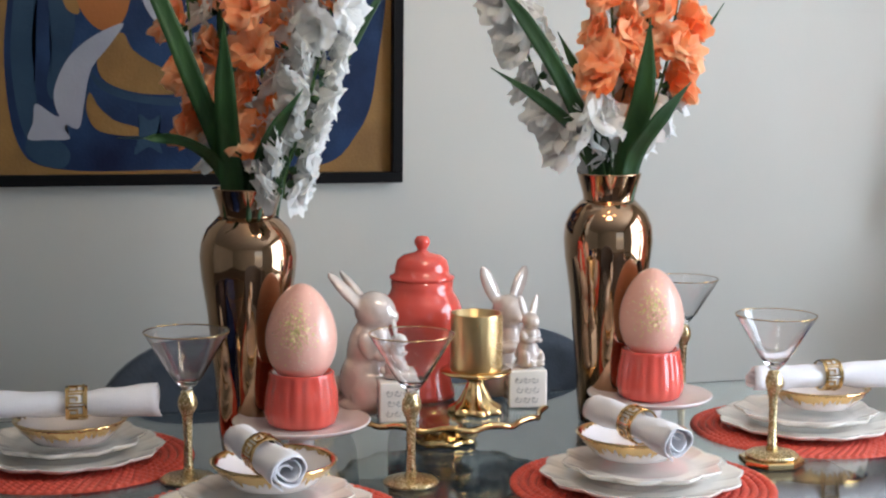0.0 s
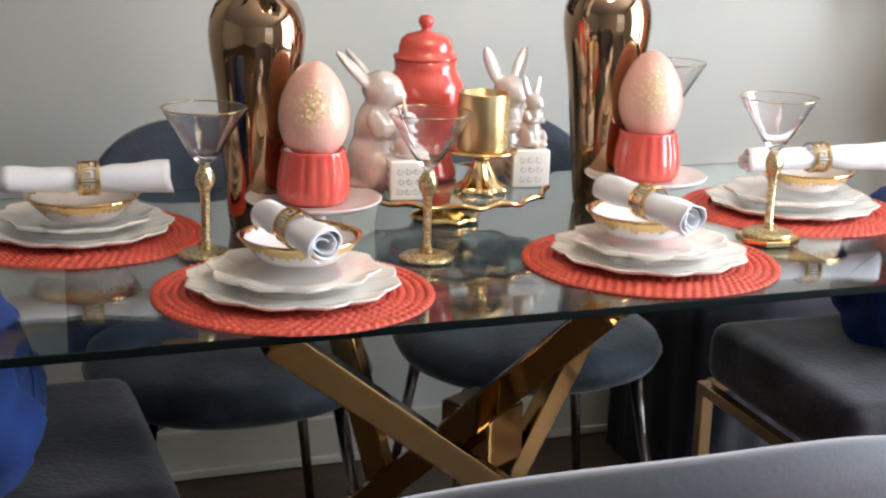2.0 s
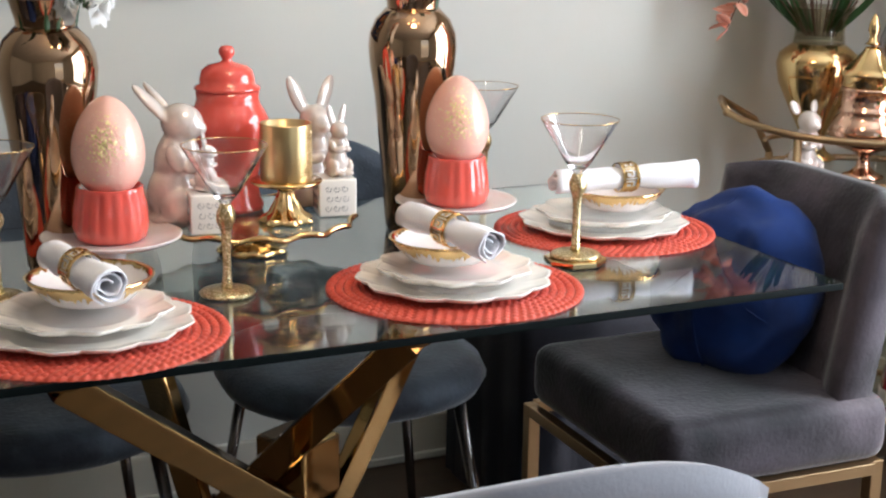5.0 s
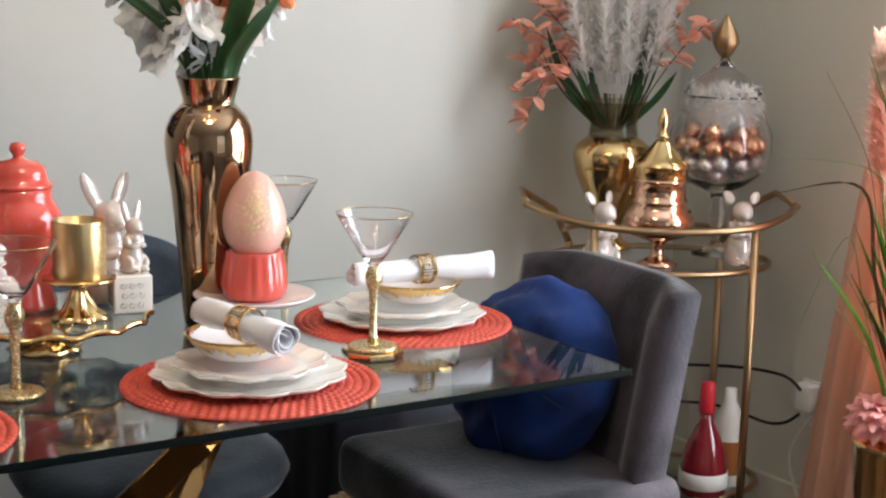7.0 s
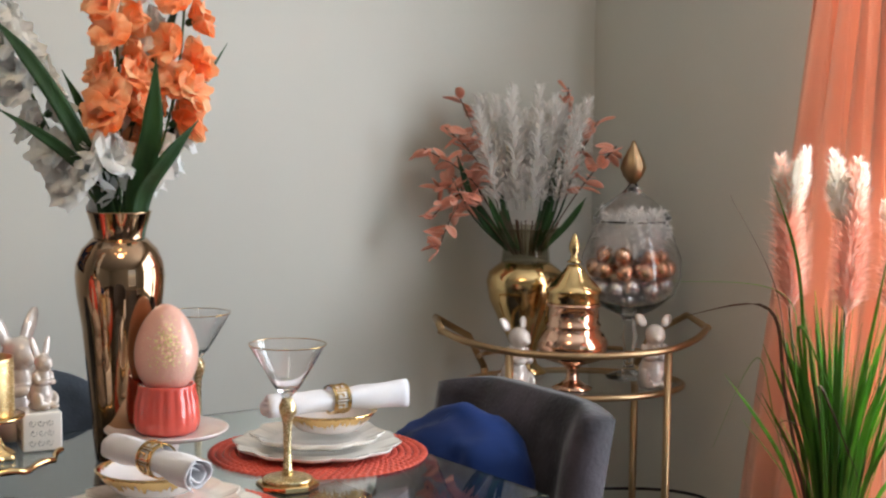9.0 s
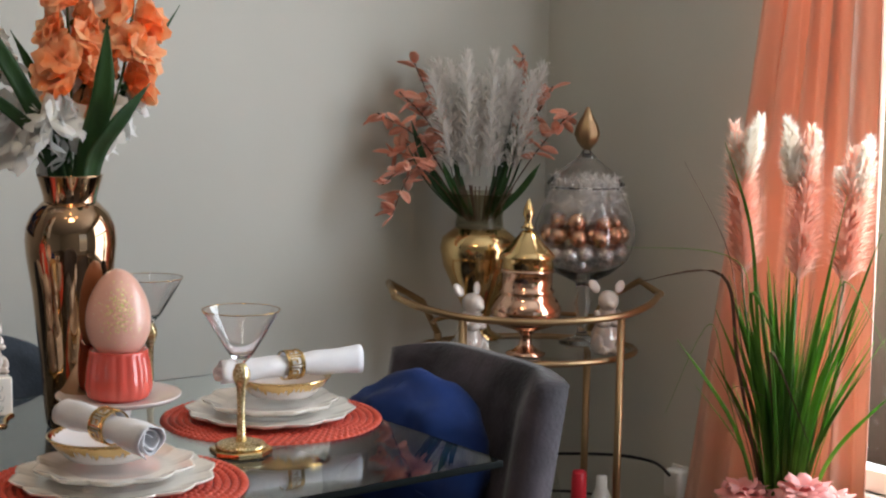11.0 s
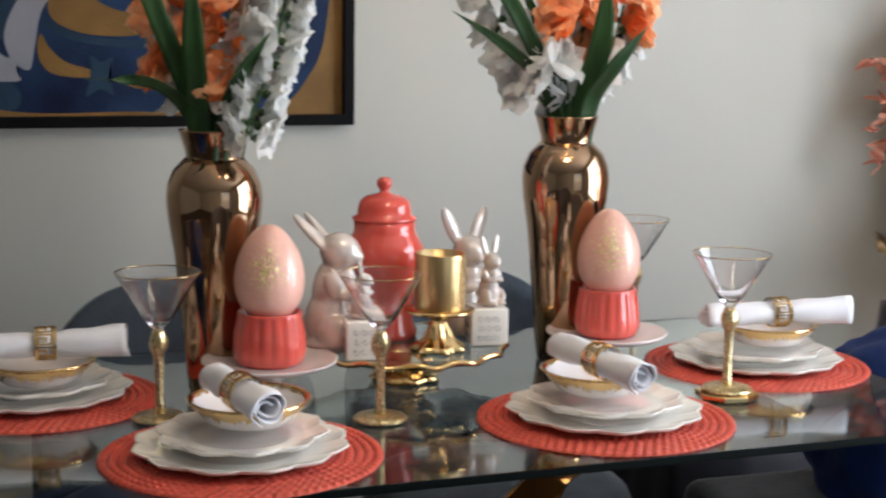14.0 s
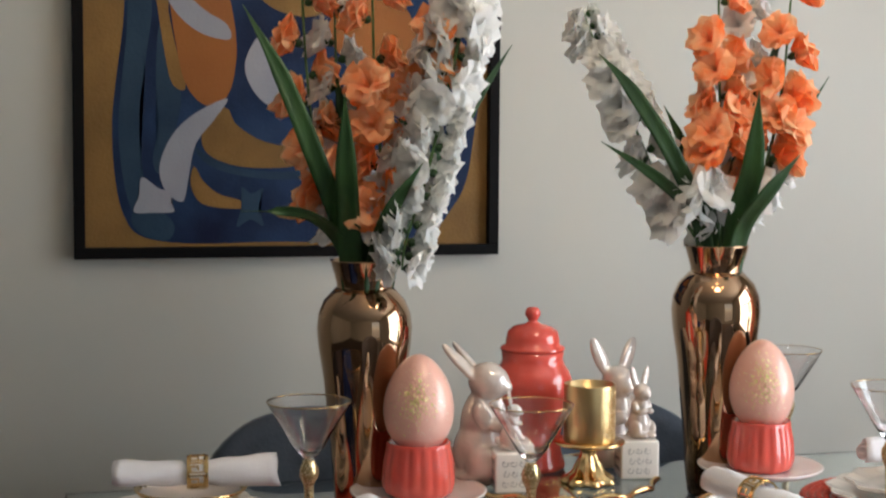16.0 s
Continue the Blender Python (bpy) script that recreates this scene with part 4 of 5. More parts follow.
egg_stand(-0.121, 0.173, 1.0, 0.060)
egg_stand(0.456, 0.212, 0.98, 0.060)

# ---- centre stand and what it carries ----
cs = thing("cake_stand", "glass cake stand with a scalloped gold rim and gold foot", "cake stand", pose(0.119, 0.253, TZ + 0.0008), "")
SZ = 0.058
wave = lambda a, i: 1 + 0.022 * math.sin(14 * a)
part("glass_plate", lathe([(0, SZ - 0.006), (0.158, SZ - 0.006), (0.158, SZ), (0, SZ)], 112, wave), TABLE_GLASS, cs, "clear glass plate", smooth=False)
part("gold_rim", tube([(0.160 * (1 + 0.022 * math.sin(14 * a)) * math.cos(a), 0.160 * (1 + 0.022 * math.sin(14 * a)) * math.sin(a), SZ - 0.002 + 0.003 * math.sin(14 * a + 1.5)) for a in [2 * math.pi * k / 168 for k in range(168)]], 0.0048, 8, True), GOLD, cs, "wavy gold rim")
part("foot", lathe([(0, 0), (0.052, 0), (0.056, 0.006), (0.050, 0.011), (0.036, 0.016), (0.028, 0.026), (0.034, 0.036), (0.046, 0.044), (0.050, 0.050), (0, 0.0515)], 60, lambda a, i: 1 + 0.07 * math.sin(8 * a + i)), GOLD, cs, "ornate gold foot")
SB = TZ + 0.0008 + SZ + 0.0006

gj = thing("ginger_jar", "glossy coral-red ceramic ginger jar with lid", "jar", pose(0.102, 0.315, SB) @ Matrix.Diagonal((1, 1, 0.97, 1)))
part("body", lathe([(0, 0), (0.052, 0), (0.055, 0.003), (0.0545, 0.010), (0.050, 0.022), (0.0465, 0.040), (0.047, 0.058), (0.053, 0.088), (0.0625, 0.118), (0.066, 0.136), (0.065, 0.150), (0.059, 0.165), (0.052, 0.175), (0.0495, 0.184), (0.0505, 0.196), (0.0475, 0.197), (0, 0.197)], 60), CORAL, gj)
part("lid", lathe([(0, 0.1975), (0.0515, 0.1975), (0.053, 0.2), (0.0515, 0.204), (0.044, 0.208), (0.0435, 0.218), (0.040, 0.230), (0.030, 0.238), (0.012, 0.242), (0.007, 0.246), (0.009, 0.250), (0.0125, 0.256), (0.0125, 0.262), (0.009, 0.268), (0, 0.270)], 60), CORAL, gj, "domed coral lid with a ball knob")


def bunny(m, s, label, name="bunny_figurine", ear=14, mat=None, back=8, elen=0.043):
    """A seated glazed rabbit, one closed mesh, facing -y."""
    lumps = [((0, 0.004, 0.042), (0.035, 0.036, 0.045), (0, 0, 0)), ((0, 0.002, 0.082), (0.027, 0.028, 0.048), (6, 0, 0)), ((0, -0.012, 0.098), (0.020, 0.020, 0.022), (0, 0, 0)), ((0, -0.010, 0.138), (0.0265, 0.030, 0.0265), (18, 0, 0)),
             ((0, -0.031, 0.131), (0.013, 0.013, 0.011), (0, 0, 0)), ((0.029, -0.012, 0.026), (0.014, 0.027, 0.027), (0, 0, 0)), ((-0.029, -0.012, 0.026), (0.014, 0.027, 0.027), (0, 0, 0)), ((0.027, -0.008, 0.094), (0.010, 0.012, 0.021), (-18, 8, 0)), ((-0.027, -0.008, 0.094), (0.010, 0.012, 0.021), (-18, -8, 0)),
             ((0.017, -0.030, 0.010), (0.014, 0.024, 0.010), (0, 0, 0)), ((-0.017, -0.030, 0.010), (0.014, 0.024, 0.010), (0, 0, 0)),
             ((0.016, -0.030, 0.082), (0.018, 0.010, 0.0095), (0, 10, 28)), ((-0.016, -0.030, 0.082), (0.018, 0.010, 0.0095), (0, -10, -28)),
             ((0.012 + 0.0016 * ear * 0.5, 0.0005 * back, 0.180 - 0.0005 * back), (0.0135, 0.0065, elen), (-back, ear + 8, 0)), ((-0.008 - 0.0016 * ear * 0.5, 0.0005 * back, 0.182 - 0.0005 * back), (0.0135, 0.0065, elen), (-back, -ear, 0)), ((0, 0.046, 0.030), (0.015, 0.013, 0.015), (0, 0, 0)),
             ((0, 0.004, 0.010), (0.040, 0.040, 0.0102), (0, 0, 0))]
    b_ = blob(lumps)
    b_.transform(Matrix.Scale(s, 4))
    o = tagged(part(name, b_, mat or BUNNY), label, "figurine", "rabbit figurines")
    rm = o.modifiers.new("one_skin", "REMESH")
    rm.mode, rm.voxel_size, rm.use_smooth_shade = "VOXEL", 0.0026 * s, True
    sm = o.modifiers.new("soft", "SMOOTH")
    sm.factor, sm.iterations = 0.5, 3
    o.matrix_basis = m
    return o


bunny(pose(-0.003, 0.245, SB, 0, 0, 58), 1.13, "large pearl-white glazed rabbit figurine on the stand", ear=9, back=44)
bunny(pose(0.238, 0.301, SB, 0, 0, 20), 1.0, "large pearl-white glazed rabbit figurine on the stand", ear=24, elen=0.037)


def letter_block(m, label):
    c = thing("ceramic_block", label, "block", m, "ceramic blocks")
    part("body", box(0.060, 0.060, 0.060, pose(0, 0, 0.030), 0.003, 3), CERAMIC, c)
    # rows of illegible script strokes as thin raised bars
    bb = bmesh.new()
    for side in range(4):
        for row in range(3):
            for k in range(3):
                x0, z = -0.018 + 0.013 * k + 0.002 * ((row + side) % 2), 0.013 + row * 0.0155
                pts = [(x0 + 0.0035 * math.cos(q) * (0.6 if q < 3 else 1) + 0.0006 * q, -0.0303, z + 0.0042 * math.sin(q)) for q in [0.5 * i for i in range(15)]]
                t = tube(pts, 0.0004, 4)
                t.transform(pose(0, 0, 0, 0, 0, 90 * side))
                join(bb, t)
    part("ink_stroke", bb, INK, c, "grey looping ink strokes")


letter_block(pose(0.027, 0.180, SB, 0, 0, -8), "white ceramic block with grey looping strokes")
letter_block(pose(0.246, 0.222, SB, 0, 0, -10), "white ceramic block with grey looping strokes")
bunny(pose(0.025, 0.182, SB + 0.0605, 0, 0, 70), 0.42, "small pearl-white rabbit figurine on a block")
bunny(pose(0.252, 0.225, SB + 0.0605, 0, 0, 20), 0.52, "small pearl-white rabbit figurine on a block")

cd = thing("candle_holder", "gold pierced candle cup on an ornate gold foot", "candle holder", pose(0.154, 0.189, SB) @ Matrix.Diagonal((0.96, 0.96, 1.05, 1)))
part("foot", lathe([(0, 0), (0.040, 0), (0.042, 0.004), (0.036, 0.010), (0.026, 0.016), (0.019, 0.030), (0.013, 0.044), (0.015, 0.050), (0.022, 0.056), (0, 0.057)], 60, lambda a, i: 1 + (0.12 if i < 6 else 0.03) * math.sin(7 * a + 0.4 * i)), GOLD, cd, "ornate gold foot")
part("saucer", lathe([(0, 0.056), (0.053, 0.058), (0.058, 0.061), (0.057, 0.064), (0.03, 0.0635), (0, 0.063)], 48), GOLD, cd)
part("cup", lathe([(0, 0.064), (0.0405, 0.064), (0.0412, 0.066), (0.0412, 0.146), (0.0405, 0.148), (0.0385, 0.147), (0.0385, 0.07), (0, 0.07)], 48), CUP_GOLD, cd, "gold cup with a beaded surface")
bd = bmesh.new()
rnd = random.Random(8)
for i in range(24):
    for k in range(26):
        a = math.radians(-75 + 4.4 * (k + 0.5 * (i % 2)))
        z = 0.070 + i * 0.0031
        if rnd.random() < 0.85:
            e = bmesh.new()
            bmesh.ops.create_icosphere(e, subdivisions=1, radius=0.0011)
            e.transform(pose(0.0412 * math.cos(a), 0.0412 * math.sin(a), z))
            join(bd, e)
tagged(part("bead_band", bd, GLITTER, cd, "raised gold beads"), kind="stuff")

# ---- flowers ----
def petal(L, W, cup, ruffle, seed):
    """One ruffled petal from the origin, opening along +z and bending out to +x."""
    rnd = random.Random(seed)
    bb = bmesh.new()
    rows = []
    ph = rnd.random() * 6
    for i in range(7):
        s = i / 6
        w = W * (0.22 + 0.95 * math.sin(math.pi * min(0.72 * s, 0.72)) ** 0.9) * (1, 1, 1, 1, 1.02, 0.98, 0.80)[i]
        row = []
        for k in range(7):
            u = k / 3 - 1
            x = L * (0.16 * s + cup * s * s) - 0.25 * W * u * u * (1 - s)
            z = L * (0.95 * s - 0.42 * cup * s * s)
            wob = ruffle * s * s * math.sin(u * 5 + ph + s * 3)
            row.append(bb.verts.new((x + wob, u * w * 0.5, z + wob * 0.6 - (0.06 + 0.22 * s * s) * L * u * u * s)))
        rows.append(row)
    for a, c in zip(rows, rows[1:]):
        for k in range(6):
            bb.faces.new((a[k], a[k + 1], c[k + 1], c[k]))
    return bb


def blossom_data(name, size, mat, seed, cup=0.75, ruffle=0.006):
    bb = bmesh.new()
    for k in range(6):
        p = petal(size * (1.0 if k % 2 else 0.9), size * 1.28, cup * (1.0 if k % 2 else 0.7), ruffle, seed * 10 + k)
        p.transform(pose(0, 0, 0, 0, 0, 60 * k + 8 * math.sin(seed + k)))
        join(bb, p)
    for k in range(4):
        a = k * 1.6
        join(bb, tube([(0, 0, 0.1 * size), (0.1 * size * math.cos(a), 0.1 * size * math.sin(a), 0.75 * size)], 0.0009, 4))
    for f in bb.faces:
        f.smooth = True
    me = bpy.data.meshes.new(name)
    bb.to_mesh(me)
    bb.free()
    me.materials.append(mat)
    return me


ORANGE = [blossom_data("orange_blossom", 0.049, ORANGE_P, s, 0.42, 0.006) for s in range(5)]
WHITE = [blossom_data("white_blossom", 0.045, WHITE_P, s + 20, 0.55, 0.006) for s in range(5)]
BUDS = [blossom_data("white_bud", 0.026, WHITE_P, s + 40, 0.12, 0.002) for s in range(2)]


def blade(parent, pts, w, side, mat=LEAF, name="leaf", curl=0.22):
    p = spline(pts, 7)
    n = len(p) - 1
    ws = [max(0.0012, w * (0.30 + 0.70 * math.sin(math.pi * min(1, i / n * 0.85 + 0.12)) ** 0.8) * (1 if i < n * 0.75 else max(0.03, (n - i) / (n * 0.25)))) for i in range(n + 1)]
    return part(name, strip(p, ws, side, curl), mat, parent)


def spike(parent, pts, blooms, lo, hi, n, seed, out=0.022, buds=0):
    """A flower stem through the points with blossoms from share lo to hi of its length."""
    rnd = random.Random(seed)
    p = spline(pts, 8)
    part("stem", tube(p, [0.0036 - 0.002 * i / len(p) for i in range(len(p))], 6), STEM, parent)
    m = len(p) - 1
    for i in range(n):
        s = lo + (hi - lo) * i / max(n - 1, 1)
        q = p[min(int(s * m), m - 1)]
        d = (p[min(int(s * m) + 1, m)] - p[max(int(s * m) - 1, 0)]).normalized()
        a = -90 + (65 if i % 2 else -65) + rnd.uniform(-35, 35)
        dirv = Vector((math.cos(radians(a)), math.sin(radians(a)), 0.25)).normalized()
        ax = (dirv + d * 0.35 + Vector((0, 0, -0.15))).normalized()
        rot = ax.to_track_quat("Z", "Y").to_matrix().to_4x4() @ pose(0, 0, 0, 0, 0, rnd.uniform(0, 360))
        small = i >= n - buds
        sc = (1.15 - 0.35 * i / n) * rnd.uniform(0.9, 1.1)
        o = new("bud" if small else "blossom", rnd.choice(BUDS if small else blooms))
        o.parent = parent
        o.matrix_basis = Matrix.Translation(q + dirv * out * (0.3 if small else 0.55)) @ rot @ Matrix.Scale(sc, 4)
        part("calyx", lathe([(0, -0.004), (0.006, 0.0), (0.0075, 0.010), (0.004, 0.013), (0, 0.011)], 8, m=Matrix.Translation(q + dirv * out * 0.25) @ rot), LEAF, parent)


# bouquets in (right, near, up) hundredths of a metre from the rim's centre
def place(x, y, z, turn):
    c, s = math.cos(radians(turn)), math.sin(radians(turn))
    return lambda u, w, v: Vector((x + (u * c + w * s) / 100, y + (u * s - w * c) / 100, z + v / 100))


def bouquet(vase, rim_z, label, spikes, leaves):
    g = thing("flower_bouquet", label, "flowers", group="silk gladiolus bouquets")
    P = place(vase[0], vase[1], rim_z, -15)
    near = 3.5
    side = Vector((math.cos(radians(-15)), math.sin(radians(-15)), 0))
    for pts, kind_, lo, hi, n, seed, buds in spikes:
        spike(g, [P(*p) for p in pts], kind_, lo, hi, int(n * (1.35 if kind_ is ORANGE else 1.6)), seed, 0.024, buds)
    for pts, w, tw in leaves:
        sd = (Matrix.Rotation(radians(tw), 3, "Z") @ side)
        blade(g, [P(p[0], p[1] + (near if i > 1 and p[1] > 0 else 0) * min(1, i / 2), p[2]) for i, p in enumerate(pts)], w * 1.0 / 100, sd, curl=0.12)


R1 = VASES[0][2] + 0.404
bouquet(VASES[0], R1, "orange and white silk gladioli with long green leaves", [
    ([(-1, 0, -12), (-2, 0, 0), (-7, -1, 14), (-9, -1, 30), (-10, -1, 52)], ORANGE, 0.42, 0.97, 8, 1, 0),
    ([(1, 1, -12), (1, 1, 0), (2.5, 1.5, 14), (1.5, 1.5, 30), (1, 1, 54)], ORANGE, 0.40, 0.97, 9, 2, 0),
    ([(0, -2, -12), (-1.5, -2, 0), (-3.5, -3, 12), (-4.5, -3, 28), (-5, -3, 46)], WHITE, 0.36, 0.97, 9, 3, 3),
    ([(15.5, 0, 42), (14, 2, 32), (11.5, 4, 21), (9, 6, 11), (6.5, 7, 3), (6.0, 7.5, -1)], WHITE, 0.03, 0.98, 15, 4, 0),
    ([(2, -2, -12), (3, -2, 0), (8, -2, 16), (11, -1, 30), (14, -1, 46)], ORANGE, 0.66, 0.97, 4, 5, 0),
    ([(2, 0, -12), (3.5, 1, 0), (6, 2, 9), (8.5, 2, 20), (12, 1, 34)], WHITE, 0.4, 0.95, 6, 6, 0),
], [
    ([(-1.5, 1, -10), (-2.5, 2, 2), (-7, 3, 16), (-12, 3, 28), (-17.5, 3, 38)], 3.0, 10),
    ([(-1.5, 3, -8), (-2, 4, 2), (-2.2, 4.5, 13), (-2.4, 4.5, 25)], 3.6, -5),
    ([(2, -1, -8), (3, -2, 6), (6, -2, 20), (10.5, -2, 38)], 3.2, 20),
    ([(3, -2, -8), (5, -3, 4), (13, -4, 18), (22.5, -5, 33)], 2.8, 15),
    ([(-2, 2, -6), (-3, 3, 2), (-8, 5, 7.2), (-17.5, 6, 7.8)], 2.3, 5),
    ([(1, 4, -8), (2, 5, 1), (4.5, 6, 8), (9.2, 7, 15)], 2.8, 25),
    ([(0, 0, -8), (-0.5, 0, 4), (-3, -1, 18), (-4.5, -1, 30)], 2.6, -10),
])
R2 = VASES[1][2] + 0.404 * 1.03
bouquet(VASES[1], R2, "white and orange silk gladioli with long green leaves", [
    ([(-1, 0, -12), (-3, 0, 0), (-9, 0, 9), (-15, 0, 22), (-20, 0, 32), (-22.5, 0, 38)], WHITE, 0.28, 0.99, 14, 11, 3),
    ([(0, 1, -12), (0, 1, 2), (0, 2, 16), (-0.5, 2, 30), (-1, 2, 54)], ORANGE, 0.47, 0.97, 10, 12, 0),
    ([(2, 0, -12), (3, 0, 0), (8, 0, 14), (10.5, 0, 28), (12, 0, 52)], ORANGE, 0.46, 0.97, 9, 13, 0),
    ([(0, -2, -12), (1, -2, 0), (2.5, -3, 14), (4, -3, 30), (5, -3, 50)], WHITE, 0.3, 0.97, 9, 14, 2),
    ([(1, -1, -12), (2, -2, 0), (5, -3, 6), (9, -3, 12)], WHITE, 0.65, 0.98, 3, 15, 0),
    ([(0, 0, -12), (-1, 1, 0), (-3, 2.5, 6), (-4, 3, 11)], WHITE, 0.7, 0.98, 3, 16, 0),
], [
    ([(-1, 1, -8), (-3, 2, 3), (-10, 3, 10.5), (-20, 3, 17)], 2.2, 0),
    ([(-2, 1, -8), (-3, 2, 3), (-8, 3, 14), (-15, 3, 25), (-20.5, 3, 31)], 2.8, 5),
    ([(2, 2, -8), (2.5, 3, 3), (4.2, 4, 13), (5.0, 4, 25)], 3.8, -10),
    ([(2, 0, -8), (2.5, 0, 8), (6, 0, 22), (11, 0, 38)], 3.0, 10),
    ([(3, -2, -8), (4, -3, 4), (11, -4, 15), (19.2, -5, 28)], 2.0, 15),
    ([(2, 3, -8), (3.2, 4, 2), (6, 4.5, 8), (11.5, 5, 15)], 3.4, 20),
    ([(-1, -2, -8), (-2, -3, 6), (-5, -4, 16), (-8.5, -4, 23)], 1.8, -10),
    ([(0, 1, -8), (-1.2, 1.5, 4), (-3.5, 2, 12)], 2.2, -15),
])

# ---- bar cart ----
CU, CV = Vector((0.89, -0.456, 0)), Vector((0.456, 0.89, 0))
CC = Vector((1.715, 0.675, 0))


def C(u, v, z):
    return CC + CU * u + CV * v + Vector((0, 0, z * 0.985))


cart = thing("bar_cart", "antique-brass bar cart with curved rails and glass shelves", "bar cart")
loop = [C(-0.32, -0.03, 0.838), C(-0.27, -0.10, 0.822), C(-0.17, -0.175, 0.808), (C(0.0, -0.205, 0.802)), C(0.17, -0.175, 0.808), C(0.27, -0.10, 0.822), C(0.32, -0.03, 0.838)]
part("top_rail", tube(spline(loop, 8), 0.0085, 10), BRASS, cart)
for s in (-1, 1):
    part("handle", tube([C(0.32 * s, -0.03, 0.838), C(0.315 * s, 0.11, 0.85), C(0.23 * s, 0.13, 0.80), C(0.19 * s, 0.13, 0.72)], 0.0085, 10), BRASS, cart)
    part("ball", lathe([(0, -0.011), (0.009, -0.006), (0.011, 0), (0.009, 0.006), (0, 0.011)], 14, m=Matrix.Translation(C(0.32 * s, -0.03, 0.838))), BRASS, cart)
for zz in (0.700, 0.155):
    ring = [C(0.265 * math.cos(a), 0.185 * math.sin(a), zz) for a in [2 * math.pi * k / 64 for k in range(64)]]
    part("shelf_ring", tube(ring, 0.008, 10, True), BRASS, cart)
    bb = bmesh.new()
    lo = [bb.verts.new(C(0.26 * math.cos(a), 0.18 * math.sin(a), zz)) for a in [2 * math.pi * k / 64 for k in range(64)]]
    hi = [bb.verts.new(v.co + Vector((0, 0, 0.005))) for v in lo]
    bb.faces.new(lo[::-1])
    bb.faces.new(hi)
    for k in range(64):
        bb.faces.new((lo[k], lo[(k + 1) % 64], hi[(k + 1) % 64], hi[k]))
    part("glass_shelf", bb, THIN, cart, "clear glass shelf", smooth=False)
gal = [C(0.225 * math.cos(a), 0.155 * math.sin(a), 0.765) for a in [math.pi * (0.02 + 0.96 * k / 32) for k in range(33)]]
part("gallery_rail", tube(gal, 0.006, 8), BRASS, cart)
for u, v in [(-0.185, -0.165), (0.185, -0.165), (-0.19, 0.13), (0.19, 0.13)]:
    part("post", tube([C(u, v, 0.03), C(u, v, 0.806 if v < 0 else 0.72)], 0.0095, 12), BRASS, cart)
    part("wheel", lathe([(0, -0.008), (0.026, -0.008), (0.03, -0.004), (0.03, 0.004), (0.026, 0.008), (0, 0.008)], 24, m=Matrix.Translation(C(u, v, 0.030)) @ pose(0, 0, 0, 90, 0, 20)), BLACK_PL, cart)
ST = 0.695

# gold covered urn
u_ = thing("covered_urn", "polished gold covered urn with a pointed finial", "urn", Matrix.Translation((1.655, 0.605, ST)))
part("body", lathe([(0, 0), (0.045, 0), (0.047, 0.004), (0.030, 0.012), (0.015, 0.024), (0.013, 0.046), (0.026, 0.058), (0.062, 0.070), (0.080, 0.092), (0.082, 0.108), (0.072, 0.130), (0.060, 0.142), (0.063, 0.147), (0.064, 0.153), (0.059, 0.157), (0.059, 0.192), (0.064, 0.196), (0.064, 0.202), (0, 0.202)], 56), ROSE_GOLD, u_, "rose-gold body")
ul = part("lid", lathe([(0, 0.2025), (0.061, 0.2025), (0.062, 0.206), (0.060, 0.224), (0.065, 0.228), (0.065, 0.234), (0.054, 0.244), (0.036, 0.262), (0.020, 0.282), (0.015, 0.290), (0, 0.292)], 56), GOLD, u_, "stepped gold lid")
part("finial", lathe([(0, 0.2922), (0.018, 0.296), (0.011, 0.302), (0.008, 0.314), (0.013, 0.326), (0.012, 0.338), (0.005, 0.358), (0, 0.364)], 32), GOLD, ul)

# glass lidded jar with baubles and feathers
aj = thing("glass_jar", "tall footed clear glass jar with domed lid", "jar", Matrix.Translation((1.868, 0.645, ST)))
part("body", lathe([(0, 0), (0.055, 0), (0.056, 0.006), (0.020, 0.016), (0.012, 0.03), (0.014, 0.07), (0.022, 0.10), (0.014, 0.125), (0.020, 0.150), (0.065, 0.172), (0.105, 0.205), (0.122, 0.250), (0.120, 0.295), (0.100, 0.345), (0.085, 0.375), (0.092, 0.385), (0.090, 0.385), (0.083, 0.374), (0.098, 0.343), (0.118, 0.294), (0.120, 0.250), (0.103, 0.207), (0.064, 0.175), (0.0, 0.160)], 56), WINE_GLASS, aj).visible_shadow = False
al = part("lid", lathe([(0.094, 0.386), (0.094, 0.392), (0.075, 0.412), (0.040, 0.438), (0.018, 0.456), (0.010, 0.470), (0.008, 0.470), (0.038, 0.436), (0.073, 0.410), (0.092, 0.390), (0.094, 0.386)], 48), WINE_GLASS, aj, "domed glass lid")
al.visible_shadow = False
part("finial", lathe([(0, 0.470), (0.008, 0.470), (0.022, 0.488), (0.030, 0.508), (0.024, 0.530), (0.010, 0.556), (0.004, 0.572), (0, 0.574)], 24, lambda a, i: 1 + 0.09 * math.sin(8 * a)), BRASS, al, "gold filigree finial")
rnd = random.Random(5)
fill = thing("bauble_filling", "copper and silver baubles heaped in a glass jar", "baubles", Matrix.Translation((1.868, 0.645, ST)))
spots = []
